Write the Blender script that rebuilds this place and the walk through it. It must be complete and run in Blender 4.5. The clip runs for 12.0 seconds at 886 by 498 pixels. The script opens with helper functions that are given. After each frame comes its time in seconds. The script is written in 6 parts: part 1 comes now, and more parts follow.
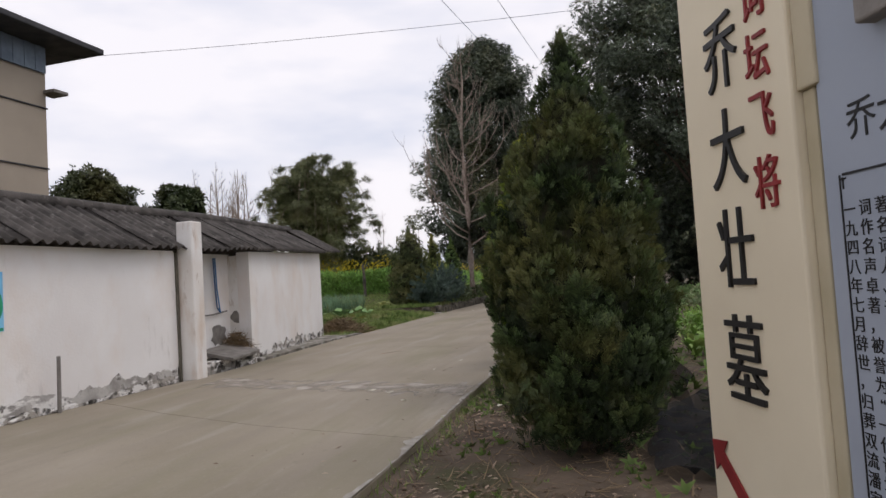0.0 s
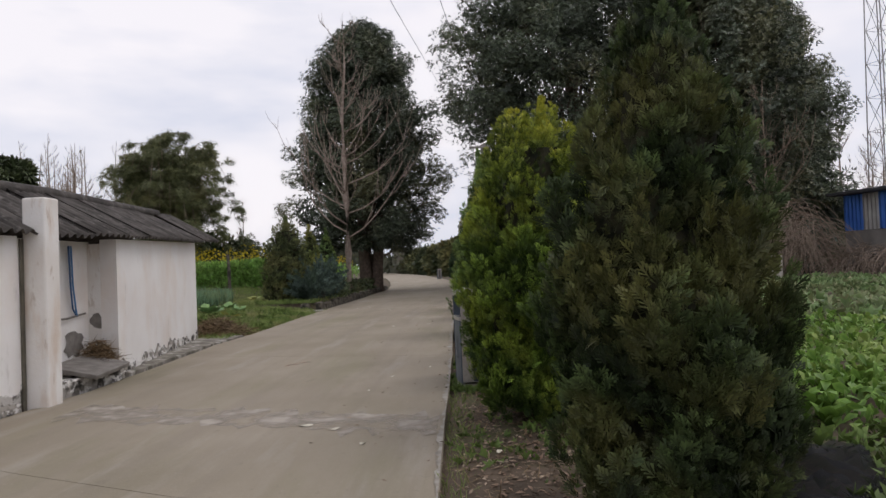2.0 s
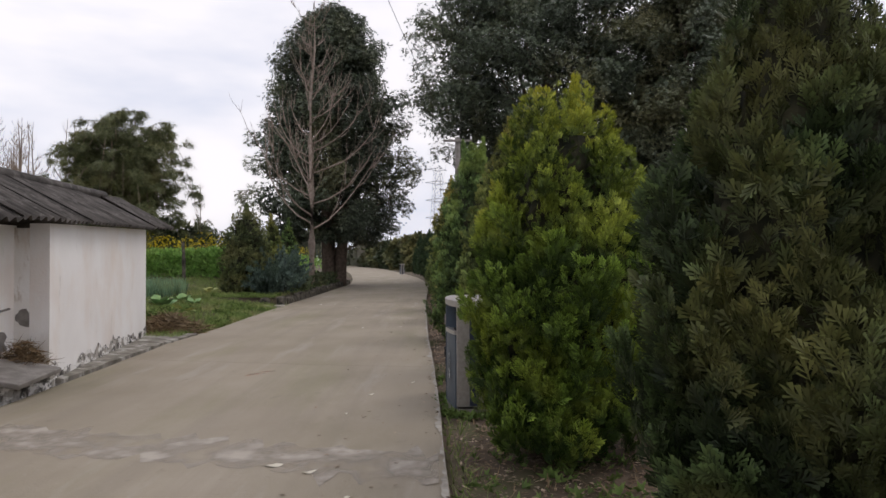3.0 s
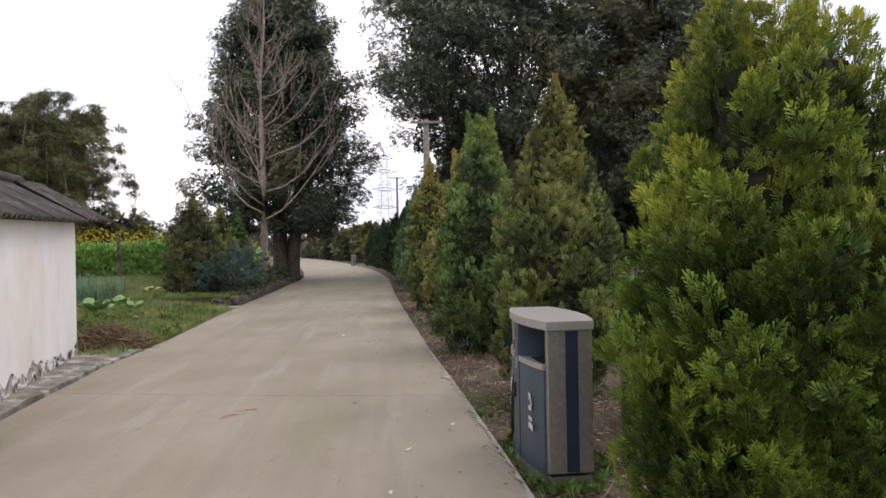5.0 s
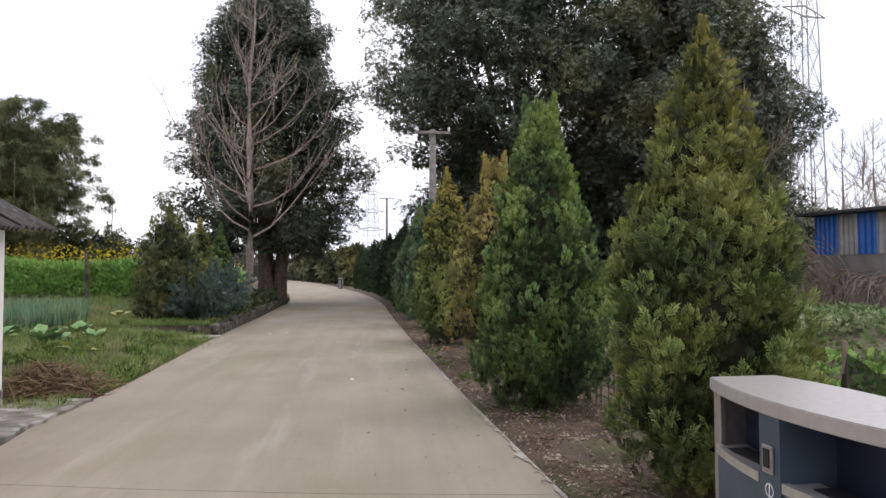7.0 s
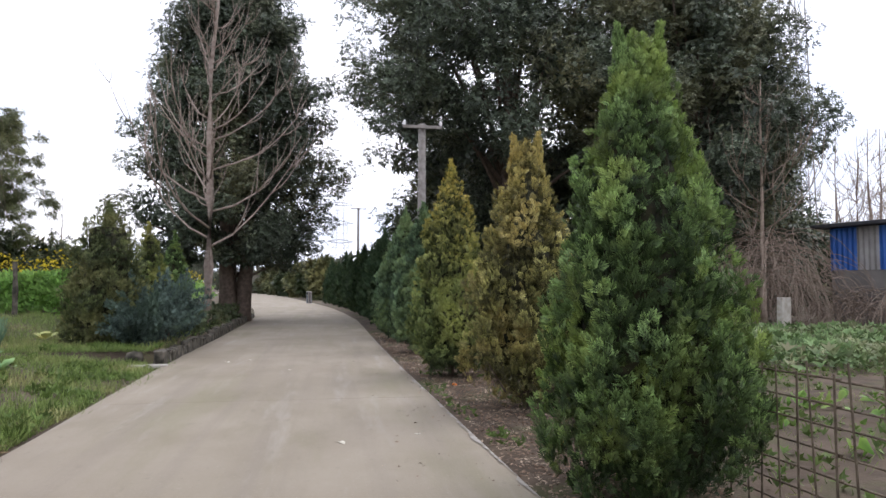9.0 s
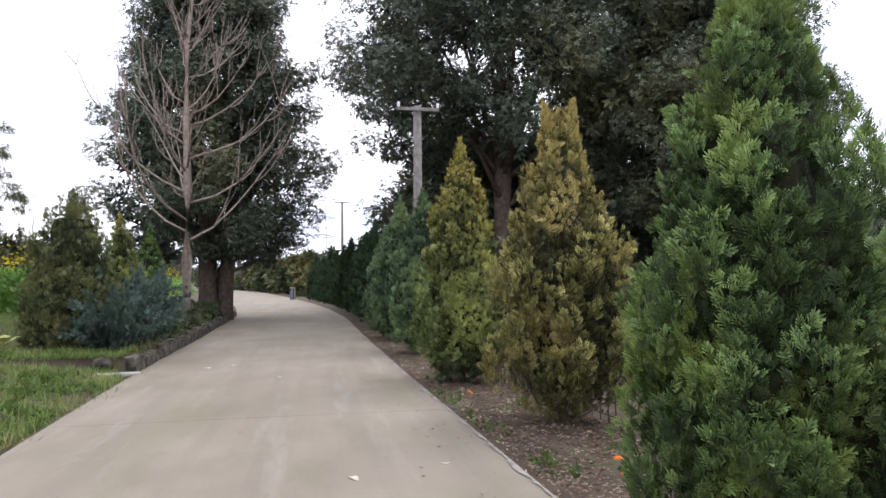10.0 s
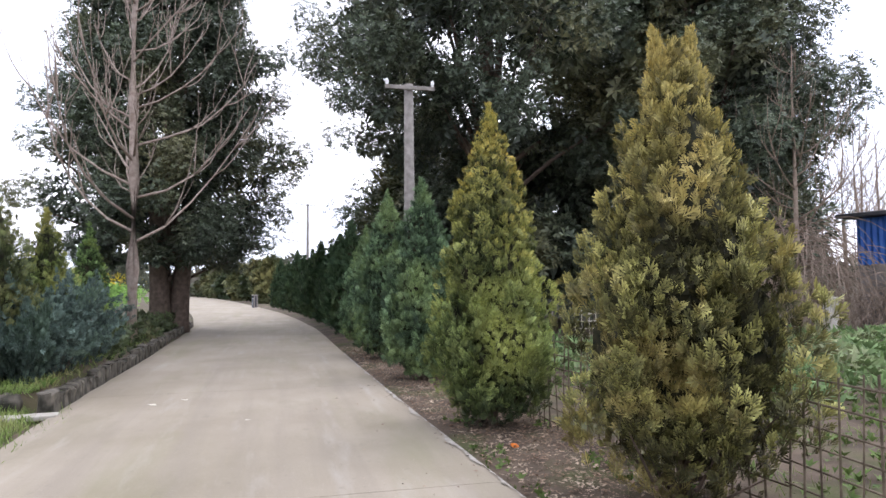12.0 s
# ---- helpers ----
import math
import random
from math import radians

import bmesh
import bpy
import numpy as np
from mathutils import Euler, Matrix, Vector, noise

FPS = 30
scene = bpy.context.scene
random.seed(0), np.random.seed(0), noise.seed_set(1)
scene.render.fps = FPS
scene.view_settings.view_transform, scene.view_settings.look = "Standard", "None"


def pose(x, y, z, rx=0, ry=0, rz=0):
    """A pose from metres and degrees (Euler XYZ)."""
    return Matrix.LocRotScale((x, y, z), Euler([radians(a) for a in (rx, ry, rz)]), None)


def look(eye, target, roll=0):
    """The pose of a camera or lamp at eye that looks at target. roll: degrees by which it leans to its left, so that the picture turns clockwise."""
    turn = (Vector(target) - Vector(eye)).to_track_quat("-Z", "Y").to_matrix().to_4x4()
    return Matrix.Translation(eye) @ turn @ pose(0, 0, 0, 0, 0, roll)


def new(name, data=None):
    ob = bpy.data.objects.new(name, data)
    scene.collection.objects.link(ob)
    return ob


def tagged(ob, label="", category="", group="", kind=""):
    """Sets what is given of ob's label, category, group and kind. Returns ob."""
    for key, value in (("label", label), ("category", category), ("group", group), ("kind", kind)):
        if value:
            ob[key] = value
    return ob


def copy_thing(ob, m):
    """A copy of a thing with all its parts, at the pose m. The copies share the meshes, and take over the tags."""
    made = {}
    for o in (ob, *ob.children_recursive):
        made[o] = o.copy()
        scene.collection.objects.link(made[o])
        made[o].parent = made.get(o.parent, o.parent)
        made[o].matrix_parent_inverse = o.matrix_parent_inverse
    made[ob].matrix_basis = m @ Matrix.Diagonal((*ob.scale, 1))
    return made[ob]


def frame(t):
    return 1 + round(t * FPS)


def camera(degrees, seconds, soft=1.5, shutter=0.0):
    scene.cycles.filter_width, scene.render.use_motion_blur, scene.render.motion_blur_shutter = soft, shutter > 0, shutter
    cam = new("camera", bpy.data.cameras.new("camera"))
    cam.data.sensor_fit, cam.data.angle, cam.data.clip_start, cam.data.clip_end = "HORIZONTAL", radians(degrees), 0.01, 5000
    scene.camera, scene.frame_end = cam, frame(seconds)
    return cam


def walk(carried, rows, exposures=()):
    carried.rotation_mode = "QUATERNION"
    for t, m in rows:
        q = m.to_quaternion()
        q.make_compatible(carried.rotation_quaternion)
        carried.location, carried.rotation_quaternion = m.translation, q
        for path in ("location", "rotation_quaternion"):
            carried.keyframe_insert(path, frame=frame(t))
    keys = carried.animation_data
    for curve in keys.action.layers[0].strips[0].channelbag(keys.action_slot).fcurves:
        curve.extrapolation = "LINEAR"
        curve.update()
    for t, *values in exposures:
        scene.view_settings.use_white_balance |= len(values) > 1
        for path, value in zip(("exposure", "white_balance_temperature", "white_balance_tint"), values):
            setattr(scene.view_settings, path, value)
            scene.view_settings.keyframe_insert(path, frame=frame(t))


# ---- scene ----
cam = camera(68.0, 12.0)
PATH = [
    (0, (0.979, -1.421, 1.185), (0.441, 0.503, 1.282), -3.6),
    (0.5, (0.58, -1.102, 1.183), (0.14, 0.846, 1.291), -1.8),
    (1, (0.242, -0.794, 1.216), (-0.123, 1.17, 1.314), -1.6),
    (1.5, (-0.063, -0.418, 1.267), (-0.347, 1.56, 1.352), -1.6),
    (2, (-0.328, -0.167, 1.353), (-0.442, 1.829, 1.405), -2.3),
    (2.5, (-0.534, 0.318, 1.372), (-0.58, 2.317, 1.424), -2.0),
    (2.7, (-0.605, 0.551, 1.407), (-0.639, 2.55, 1.453), -1.1),
    (4.3, (-1.386, 2.035, 1.526), (-1.216, 4.028, 1.531), 0.7),
    (4.5, (-1.476, 2.27, 1.526), (-1.297, 4.261, 1.531), 0.4),
    (5, (-1.639, 2.888, 1.56), (-1.462, 4.88, 1.559), -1.0),
    (5.5, (-1.797, 3.501, 1.575), (-1.605, 5.491, 1.618), -0.6),
    (6, (-1.913, 4.126, 1.551), (-1.736, 6.118, 1.607), -0.5),
    (6.5, (-2.023, 4.752, 1.537), (-1.85, 6.743, 1.612), 0.1),
    (7, (-2.197, 5.321, 1.555), (-1.969, 7.307, 1.626), -0.2),
    (7.2, (-2.215, 5.58, 1.535), (-2.009, 7.567, 1.623), -0.4),
    (8.8, (-2.458, 7.883, 1.584), (-2.168, 9.859, 1.697), 0.0),
    (9, (-2.519, 8.183, 1.594), (-2.194, 10.153, 1.706), 0.1),
    (9.5, (-2.624, 8.909, 1.584), (-2.262, 10.873, 1.688), -0.5),
    (10, (-2.729, 9.594, 1.597), (-2.35, 11.556, 1.692), -0.5),
    (10.5, (-2.823, 10.217, 1.624), (-2.377, 12.165, 1.719), -0.6),
    (11, (-2.874, 10.99, 1.637), (-2.456, 12.943, 1.731), -0.4),
    (11.5, (-2.938, 11.661, 1.649), (-2.475, 13.604, 1.755), -0.6),
    (12, (-2.973, 12.296, 1.661), (-2.484, 14.232, 1.772), -0.6),
]
LIGHTING = [(0.0, -0.44, 6550, 14), (1.0, -0.5, 6550, 14), (2.7, -0.43, 6580, 14), (4.3, -0.06, 6600, 14), (6.0, 0.11, 6480, 14), (7.2, 0.14, 6400, 14), (8.8, 0.28, 6200, 14), (10.0, 0.45, 6130, 15), (12.0, 0.77, 6080, 15)]
walk(cam, [(t, look(eye, target, roll)) for t, eye, target, roll in PATH], LIGHTING)

# ---- world and light: an overcast day ----
SUN_UP, SUN_ROT = 55.0, 120.0
world = bpy.data.worlds.new("overcast_sky")
scene.world = world
world.use_nodes = True
wn, wl = world.node_tree.nodes, world.node_tree.links
wn.clear()
w_out = wn.new("ShaderNodeOutputWorld")
w_bg = wn.new("ShaderNodeBackground")
w_sky = wn.new("ShaderNodeTexSky")
w_sky.sky_type, w_sky.sun_disc = "NISHITA", False
w_sky.sun_elevation, w_sky.sun_rotation = radians(SUN_UP), radians(SUN_ROT)
w_sky.dust_density, w_sky.air_density = 3.0, 1.5
w_coord = wn.new("ShaderNodeTexCoord")
w_map = wn.new("ShaderNodeMapping")
w_map.inputs["Scale"].default_value = (1.0, 1.0, 3.2)
w_noise = wn.new("ShaderNodeTexNoise")
w_noise.inputs["Scale"].default_value, w_noise.inputs["Detail"].default_value = 2.3, 5.0
w_noise.inputs["Roughness"].default_value = 0.5
w_ramp = wn.new("ShaderNodeValToRGB")
w_ramp.color_ramp.elements[0].position, w_ramp.color_ramp.elements[0].color = 0.38, (0.74, 0.79, 0.89, 1)
w_ramp.color_ramp.elements[1].position, w_ramp.color_ramp.elements[1].color = 0.56, (1.0, 1.0, 1.02, 1)
w_gain = wn.new("ShaderNodeMixRGB")
w_gain.blend_type = "MULTIPLY"
w_gain.inputs[0].default_value, w_gain.inputs[2].default_value = 1.0, (11.6, 11.5, 11.7, 1)
w_mix = wn.new("ShaderNodeMixRGB")
w_mix.inputs[0].default_value = 0.9
w_bg.inputs["Strength"].default_value = 0.12
wl.new(w_coord.outputs["Generated"], w_map.inputs[0])
wl.new(w_map.outputs[0], w_noise.inputs["Vector"])
wl.new(w_noise.outputs[0], w_ramp.inputs[0])
wl.new(w_ramp.outputs[0], w_gain.inputs[1])
wl.new(w_sky.outputs[0], w_mix.inputs[1])
wl.new(w_gain.outputs[0], w_mix.inputs[2])
wl.new(w_mix.outputs[0], w_bg.inputs["Color"])
wl.new(w_bg.outputs[0], w_out.inputs[0])

sun_data = bpy.data.lights.new("sun", "SUN")
sun_data.energy, sun_data.angle, sun_data.color = 0.8, radians(25), (1.0, 0.96, 0.9)
sun = new("sun", sun_data)
sun.rotation_euler = (radians(90 - SUN_UP), 0, radians(SUN_ROT))


# ---- materials ----
def mat(name, col, col2=None, rough=0.8, scale=4.0, detail=6.0, bump=0.0, bscale=40.0, metal=0.0, spec=0.3, lo=0.35, hi=0.65, space="Object"):
    """A two-colour noise material with fine relief."""
    m = bpy.data.materials.new(name)
    m.use_nodes = True
    n, l = m.node_tree.nodes, m.node_tree.links
    b = n["Principled BSDF"]
    b.inputs["Roughness"].default_value, b.inputs["Metallic"].default_value = rough, metal
    b.inputs["Specular IOR Level"].default_value = spec
    tc = n.new("ShaderNodeTexCoord")
    out = n.new("ShaderNodeNewGeometry").outputs["Position"] if space == "World" else tc.outputs[space]
    no = n.new("ShaderNodeTexNoise")
    no.inputs["Scale"].default_value, no.inputs["Detail"].default_value = scale, detail
    l.new(out, no.inputs["Vector"])
    ra = n.new("ShaderNodeValToRGB")
    c2 = col2 or tuple(c * 0.75 for c in col)
    ra.color_ramp.elements[0].position, ra.color_ramp.elements[0].color = lo, (*c2, 1)
    ra.color_ramp.elements[1].position, ra.color_ramp.elements[1].color = hi, (*col, 1)
    l.new(no.outputs[0], ra.inputs[0])
    l.new(ra.outputs[0], b.inputs["Base Color"])
    if bump:
        nb = n.new("ShaderNodeTexNoise")
        nb.inputs["Scale"].default_value, nb.inputs["Detail"].default_value = bscale, 8.0
        l.new(out, nb.inputs["Vector"])
        bu = n.new("ShaderNodeBump")
        bu.inputs["Strength"].default_value, bu.inputs["Distance"].default_value = bump, 0.01
        l.new(nb.outputs[0], bu.inputs["Height"])
        l.new(bu.outputs[0], b.inputs["Normal"])
    return m


def layer(m, col, scale, lo, hi, amount=1.0, detail=8.0, stretch=(1, 1, 1), rough=None):
    """Lays stains of another colour, with a shape of their own, over a material."""
    n, l = m.node_tree.nodes, m.node_tree.links
    b = n["Principled BSDF"]
    old = b.inputs["Base Color"].links[0].from_socket
    g = n.new("ShaderNodeNewGeometry")
    mp = n.new("ShaderNodeMapping")
    mp.inputs["Scale"].default_value = stretch
    no = n.new("ShaderNodeTexNoise")
    no.inputs["Scale"].default_value, no.inputs["Detail"].default_value = scale, detail
    no.inputs["Roughness"].default_value = 0.62
    ra = n.new("ShaderNodeMapRange")
    ra.inputs[1].default_value, ra.inputs[2].default_value, ra.inputs[4].default_value = lo, hi, amount
    mx = n.new("ShaderNodeMixRGB")
    mx.inputs[2].default_value = (*col, 1)
    l.new(g.outputs["Position"], mp.inputs[0])
    l.new(mp.outputs[0], no.inputs["Vector"])
    l.new(no.outputs[0], ra.inputs[0])
    l.new(ra.outputs[0], mx.inputs[0])
    l.new(old, mx.inputs[1])
    l.new(mx.outputs[0], b.inputs["Base Color"])
    return m


def leaf_mat(name, base, tip, alt, alt_lo=0.55, alt_hi=0.75, alt_scale=1.6, rough=0.6, vary=0.35, trans=0.12, spec=0.25, crest=None):
    """Foliage: colour from the base to the tip of each leaf, patches of a second colour, and a chance of light and dark leaves."""
    m = bpy.data.materials.new(name)
    m.use_nodes = True
    n, l = m.node_tree.nodes, m.node_tree.links
    b = n["Principled BSDF"]
    b.inputs["Roughness"].default_value, b.inputs["Specular IOR Level"].default_value = rough, spec
    at = n.new("ShaderNodeAttribute")
    at.attribute_name = "tip"
    g = n.new("ShaderNodeNewGeometry")
    mx = n.new("ShaderNodeMixRGB")
    mx.inputs[1].default_value, mx.inputs[2].default_value = (*base, 1), (*tip, 1)
    l.new(at.outputs["Fac"], mx.inputs[0])
    no = n.new("ShaderNodeTexNoise")
    no.inputs["Scale"].default_value, no.inputs["Detail"].default_value = alt_scale, 4.0
    l.new(g.outputs["Position"], no.inputs["Vector"])
    mr = n.new("ShaderNodeMapRange")
    mr.inputs[1].default_value, mr.inputs[2].default_value = alt_lo, alt_hi
    l.new(no.outputs[0], mr.inputs[0])
    m2 = n.new("ShaderNodeMixRGB")
    m2.inputs[2].default_value = (*alt, 1)
    l.new(mr.outputs[0], m2.inputs[0])
    l.new(mx.outputs[0], m2.inputs[1])
    hs = n.new("ShaderNodeHueSaturation")
    v = n.new("ShaderNodeMapRange")
    v.inputs[3].default_value, v.inputs[4].default_value = 1 - vary, 1 + vary
    l.new(g.outputs["Random Per Island"], v.inputs[0])
    l.new(v.outputs[0], hs.inputs["Value"])
    last = m2.outputs[0]
    if crest:
        # sun-bleached upper boughs
        z0, z1, colour = crest
        sx, mz, ad, m3 = n.new("ShaderNodeSeparateXYZ"), n.new("ShaderNodeMapRange"), n.new("ShaderNodeMath"), n.new("ShaderNodeMixRGB")
        ad.operation = "MULTIPLY_ADD"
        ad.inputs[1].default_value = 1.6
        l.new(g.outputs["Position"], sx.inputs[0])
        l.new(no.outputs[0], ad.inputs[0])
        l.new(sx.outputs[2], ad.inputs[2])
        l.new(ad.outputs[0], mz.inputs[0])
        mz.inputs[1].default_value, mz.inputs[2].default_value = z0 + 0.8, z1 + 0.8
        fac = n.new("ShaderNodeMath")
        fac.operation = "MULTIPLY"
        l.new(mz.outputs[0], fac.inputs[0])
        l.new(at.outputs["Fac"], fac.inputs[1])
        l.new(fac.outputs[0], m3.inputs[0])
        l.new(last, m3.inputs[1])
        m3.inputs[2].default_value = (*colour, 1)
        last = m3.outputs[0]
    l.new(last, hs.inputs["Color"])
    l.new(hs.outputs[0], b.inputs["Base Color"])
    tr = n.new("ShaderNodeBsdfTranslucent")
    l.new(hs.outputs[0], tr.inputs[0])
    ms = n.new("ShaderNodeMixShader")
    ms.inputs[0].default_value = trans
    l.new(b.outputs[0], ms.inputs[1])
    l.new(tr.outputs[0], ms.inputs[2])
    l.new(ms.outputs[0], n["Material Output"].inputs[0])
    return m


M_CONCRETE = mat("concrete_road", (0.35, 0.302, 0.236), (0.28, 0.238, 0.18), 0.85, 0.7, 8, 0.35, 60, space="World", lo=0.3, hi=0.7)
layer(M_CONCRETE, (0.235, 0.203, 0.138), 0.4, 0.44, 0.7, 0.55, stretch=(1, 0.5, 1))
layer(M_CONCRETE, (0.25, 0.215, 0.17), 0.9, 0.48, 0.68, 0.6, stretch=(2.4, 0.1, 1))
layer(M_CONCRETE, (0.2, 0.195, 0.1), 0.55, 0.52, 0.74, 0.5, stretch=(1.8, 0.35, 1))
layer(M_CONCRETE, (0.18, 0.162, 0.105), 0.8, 0.54, 0.76, 0.4, stretch=(1, 0.5, 1))
layer(M_CONCRETE, (0.43, 0.395, 0.345), 1.7, 0.56, 0.75, 0.45, stretch=(1.6, 0.22, 1))
layer(M_CONCRETE, (0.19, 0.165, 0.13), 14.0, 0.6, 0.76, 0.55)
layer(M_CONCRETE, (0.46, 0.42, 0.37), 38.0, 0.6, 0.72, 0.4)
layer(M_CONCRETE, (0.17, 0.15, 0.115), 5.0, 0.62, 0.74, 0.4, stretch=(1, 0.5, 1))
M_EDGE = mat("worn_concrete_edge", (0.42, 0.39, 0.34), (0.26, 0.235, 0.2), 0.9, 9, 8, 0.6, 50, space="World")
M_PALE = mat("pale_cement_smear", (0.43, 0.385, 0.33), (0.36, 0.315, 0.265), 0.9, 6, 8, 0.3, 60, space="World")


def worn_thin(m, scale, lo, hi):
    """Leaves a thin skin of paint or cement in patches only."""
    n, l = m.node_tree.nodes, m.node_tree.links
    no, ra, tr, mx = n.new("ShaderNodeTexNoise"), n.new("ShaderNodeMapRange"), n.new("ShaderNodeBsdfTransparent"), n.new("ShaderNodeMixShader")
    no.inputs["Scale"].default_value, no.inputs["Detail"].default_value = scale, 10.0
    ra.inputs[1].default_value, ra.inputs[2].default_value = lo, hi
    l.new(n.new("ShaderNodeNewGeometry").outputs["Position"], no.inputs["Vector"])
    l.new(no.outputs[0], ra.inputs[0])
    l.new(ra.outputs[0], mx.inputs[0])
    l.new(tr.outputs[0], mx.inputs[1])
    l.new(n["Principled BSDF"].outputs[0], mx.inputs[2])
    l.new(mx.outputs[0], n["Material Output"].inputs[0])
    return m


worn_thin(M_PALE, 3.0, 0.32, 0.68)
M_PALESTONE = mat("pale_stone", (0.45, 0.42, 0.37), (0.33, 0.3, 0.25), 0.9, 6, 8, 0.3, 60, space="World")
M_JOINT = mat("joint_shadow_filler", (0.16, 0.145, 0.115), (0.1, 0.09, 0.07), 0.95, 8, space="World")
M_SOIL = mat("soil", (0.135, 0.1, 0.07), (0.07, 0.052, 0.037), 0.95, 2.2, 8, 0.9, 30, space="World")
layer(M_SOIL, (0.075, 0.085, 0.03), 0.7, 0.5, 0.62, 0.8)
layer(M_SOIL, (0.17, 0.13, 0.1), 6.0, 0.58, 0.7, 0.6)
M_WHITE = mat("whitewash", (0.86, 0.845, 0.825), (0.8, 0.775, 0.75), 0.9, 1.2, 6, 0.25, 35, space="World")
layer(M_WHITE, (0.68, 0.52, 0.39), 0.9, 0.5, 0.72, 0.38, stretch=(1, 1, 0.6))
layer(M_WHITE, (0.5, 0.47, 0.43), 5.0, 0.62, 0.74, 0.5, stretch=(1, 1, 0.3))
M_PILLAR = mat("stained_whitewash", (0.84, 0.82, 0.79), (0.76, 0.72, 0.67), 0.9, 2.0, 6, 0.3, 35, space="World")
layer(M_PILLAR, (0.55, 0.38, 0.24), 2.6, 0.48, 0.66, 0.6, stretch=(1, 1, 0.3))
layer(M_PILLAR, (0.36, 0.25, 0.16), 7.0, 0.6, 0.7, 0.6, stretch=(1, 1, 0.35))
M_PLASTER = mat("bare_grey_plaster", (0.27, 0.25, 0.23), (0.17, 0.155, 0.14), 0.95, 7, 8, 0.6, 40, space="World")
M_MOULD = mat("black_mould_plaster", (0.4, 0.37, 0.33), (0.05, 0.045, 0.04), 0.95, 5, 10, 0.9, 30, space="World", lo=0.42, hi=0.56)
layer(M_MOULD, (0.78, 0.76, 0.73), 6.0, 0.5, 0.55, 0.95, detail=10.0, stretch=(1, 0.8, 1.6))
layer(M_MOULD, (0.05, 0.046, 0.04), 11.0, 0.54, 0.62, 0.85)
M_FLAKING = mat("flaking_grey_plaster", (0.5, 0.48, 0.45), (0.3, 0.28, 0.26), 0.95, 4, 10, 0.7, 30, space="World", lo=0.4, hi=0.6)
layer(M_FLAKING, (0.8, 0.78, 0.75), 3.2, 0.5, 0.54, 0.95, detail=10.0, stretch=(1, 0.5, 1.4))
layer(M_FLAKING, (0.09, 0.08, 0.07), 8.0, 0.58, 0.66, 0.85)
M_ROOF = mat("asbestos_roof", (0.115, 0.103, 0.094), (0.04, 0.036, 0.033), 0.95, 3.5, 10, 0.7, 50, space="World", lo=0.32, hi=0.68)
layer(M_ROOF, (0.2, 0.185, 0.17), 9.0, 0.56, 0.7, 0.7)
M_BARK = mat("bark", (0.16, 0.12, 0.095), (0.08, 0.06, 0.048), 0.95, 6, 8, 0.9, 25, space="World")
M_REDBARK = mat("reddish_bark", (0.37, 0.305, 0.26), (0.24, 0.185, 0.15), 0.9, 8, 8, 0.6, 30, space="World")
M_TWIG = mat("dry_twigs", (0.34, 0.27, 0.215), (0.2, 0.15, 0.115), 0.95, 6, 6, 0.5, 40, space="World")
# near-black colour for the added cedar core, standing in for inner shade
M_CORE = mat("cedar_inner_shade", (0.045, 0.042, 0.022), (0.012, 0.014, 0.008), 1.0, 12, 6, 1.0, 20, space="World")


# ---- building helpers ----
def mesh_ob(name, me, material, parent=None, label=""):
    ob = new(name, me)
    if material and not me.materials:
        me.materials.append(material)
    if parent:
        ob.parent = parent
    if label:
        ob["label"] = label
    return ob


def part(name, bm, material, parent=None, label="", smooth=False):
    me = bpy.data.meshes.new(name)
    bm.normal_update()
    bm.to_mesh(me)
    bm.free()
    if smooth:
        me.polygons.foreach_set("use_smooth", [True] * len(me.polygons))
    return mesh_ob(name, me, material, parent, label)


def empty(name, loc=(0, 0, 0), turn=0.0):
    ob = new(name)
    ob.matrix_basis = pose(*loc, 0, 0, turn)
    ob.empty_display_size = 0.2
    return ob


def box(bm, c, s, bevel=0.0, m=None):
    """A box of centre c and size s in bm, bevelled, under the pose m."""
    r = bmesh.ops.create_cube(bm, size=1.0, matrix=(m or Matrix()) @ Matrix.Translation(c) @ Matrix.Diagonal((*s, 1)))
    if bevel:
        edges = list({e for v in r["verts"] for e in v.link_edges})
        bmesh.ops.bevel(bm, geom=edges, offset=bevel, segments=2, affect="EDGES", profile=0.5)
    return bm


def boxes(*items, bevel=0.0, m=None):
    bm = bmesh.new()
    for c, s in items:
        box(bm, c, s, bevel, m)
    return bm


def tube(bm, pts, radii, sides=6):
    """A tapering limb along pts."""
    rings = []
    for i, (p, r) in enumerate(zip(pts, radii)):
        d = Vector(pts[min(i + 1, len(pts) - 1)]) - Vector(pts[max(i - 1, 0)])
        q = d.to_track_quat("Z", "Y")
        rings.append([bm.verts.new(Vector(p) + q @ Vector((r * math.cos(a), r * math.sin(a), 0))) for a in (2 * math.pi * k / sides for k in range(sides))])
    for a, b in zip(rings, rings[1:]):
        for k in range(sides):
            bm.faces.new((a[k], a[(k + 1) % sides], b[(k + 1) % sides], b[k]))
    bm.faces.new(rings[-1])
    bm.faces.new(rings[0][::-1])
    return bm


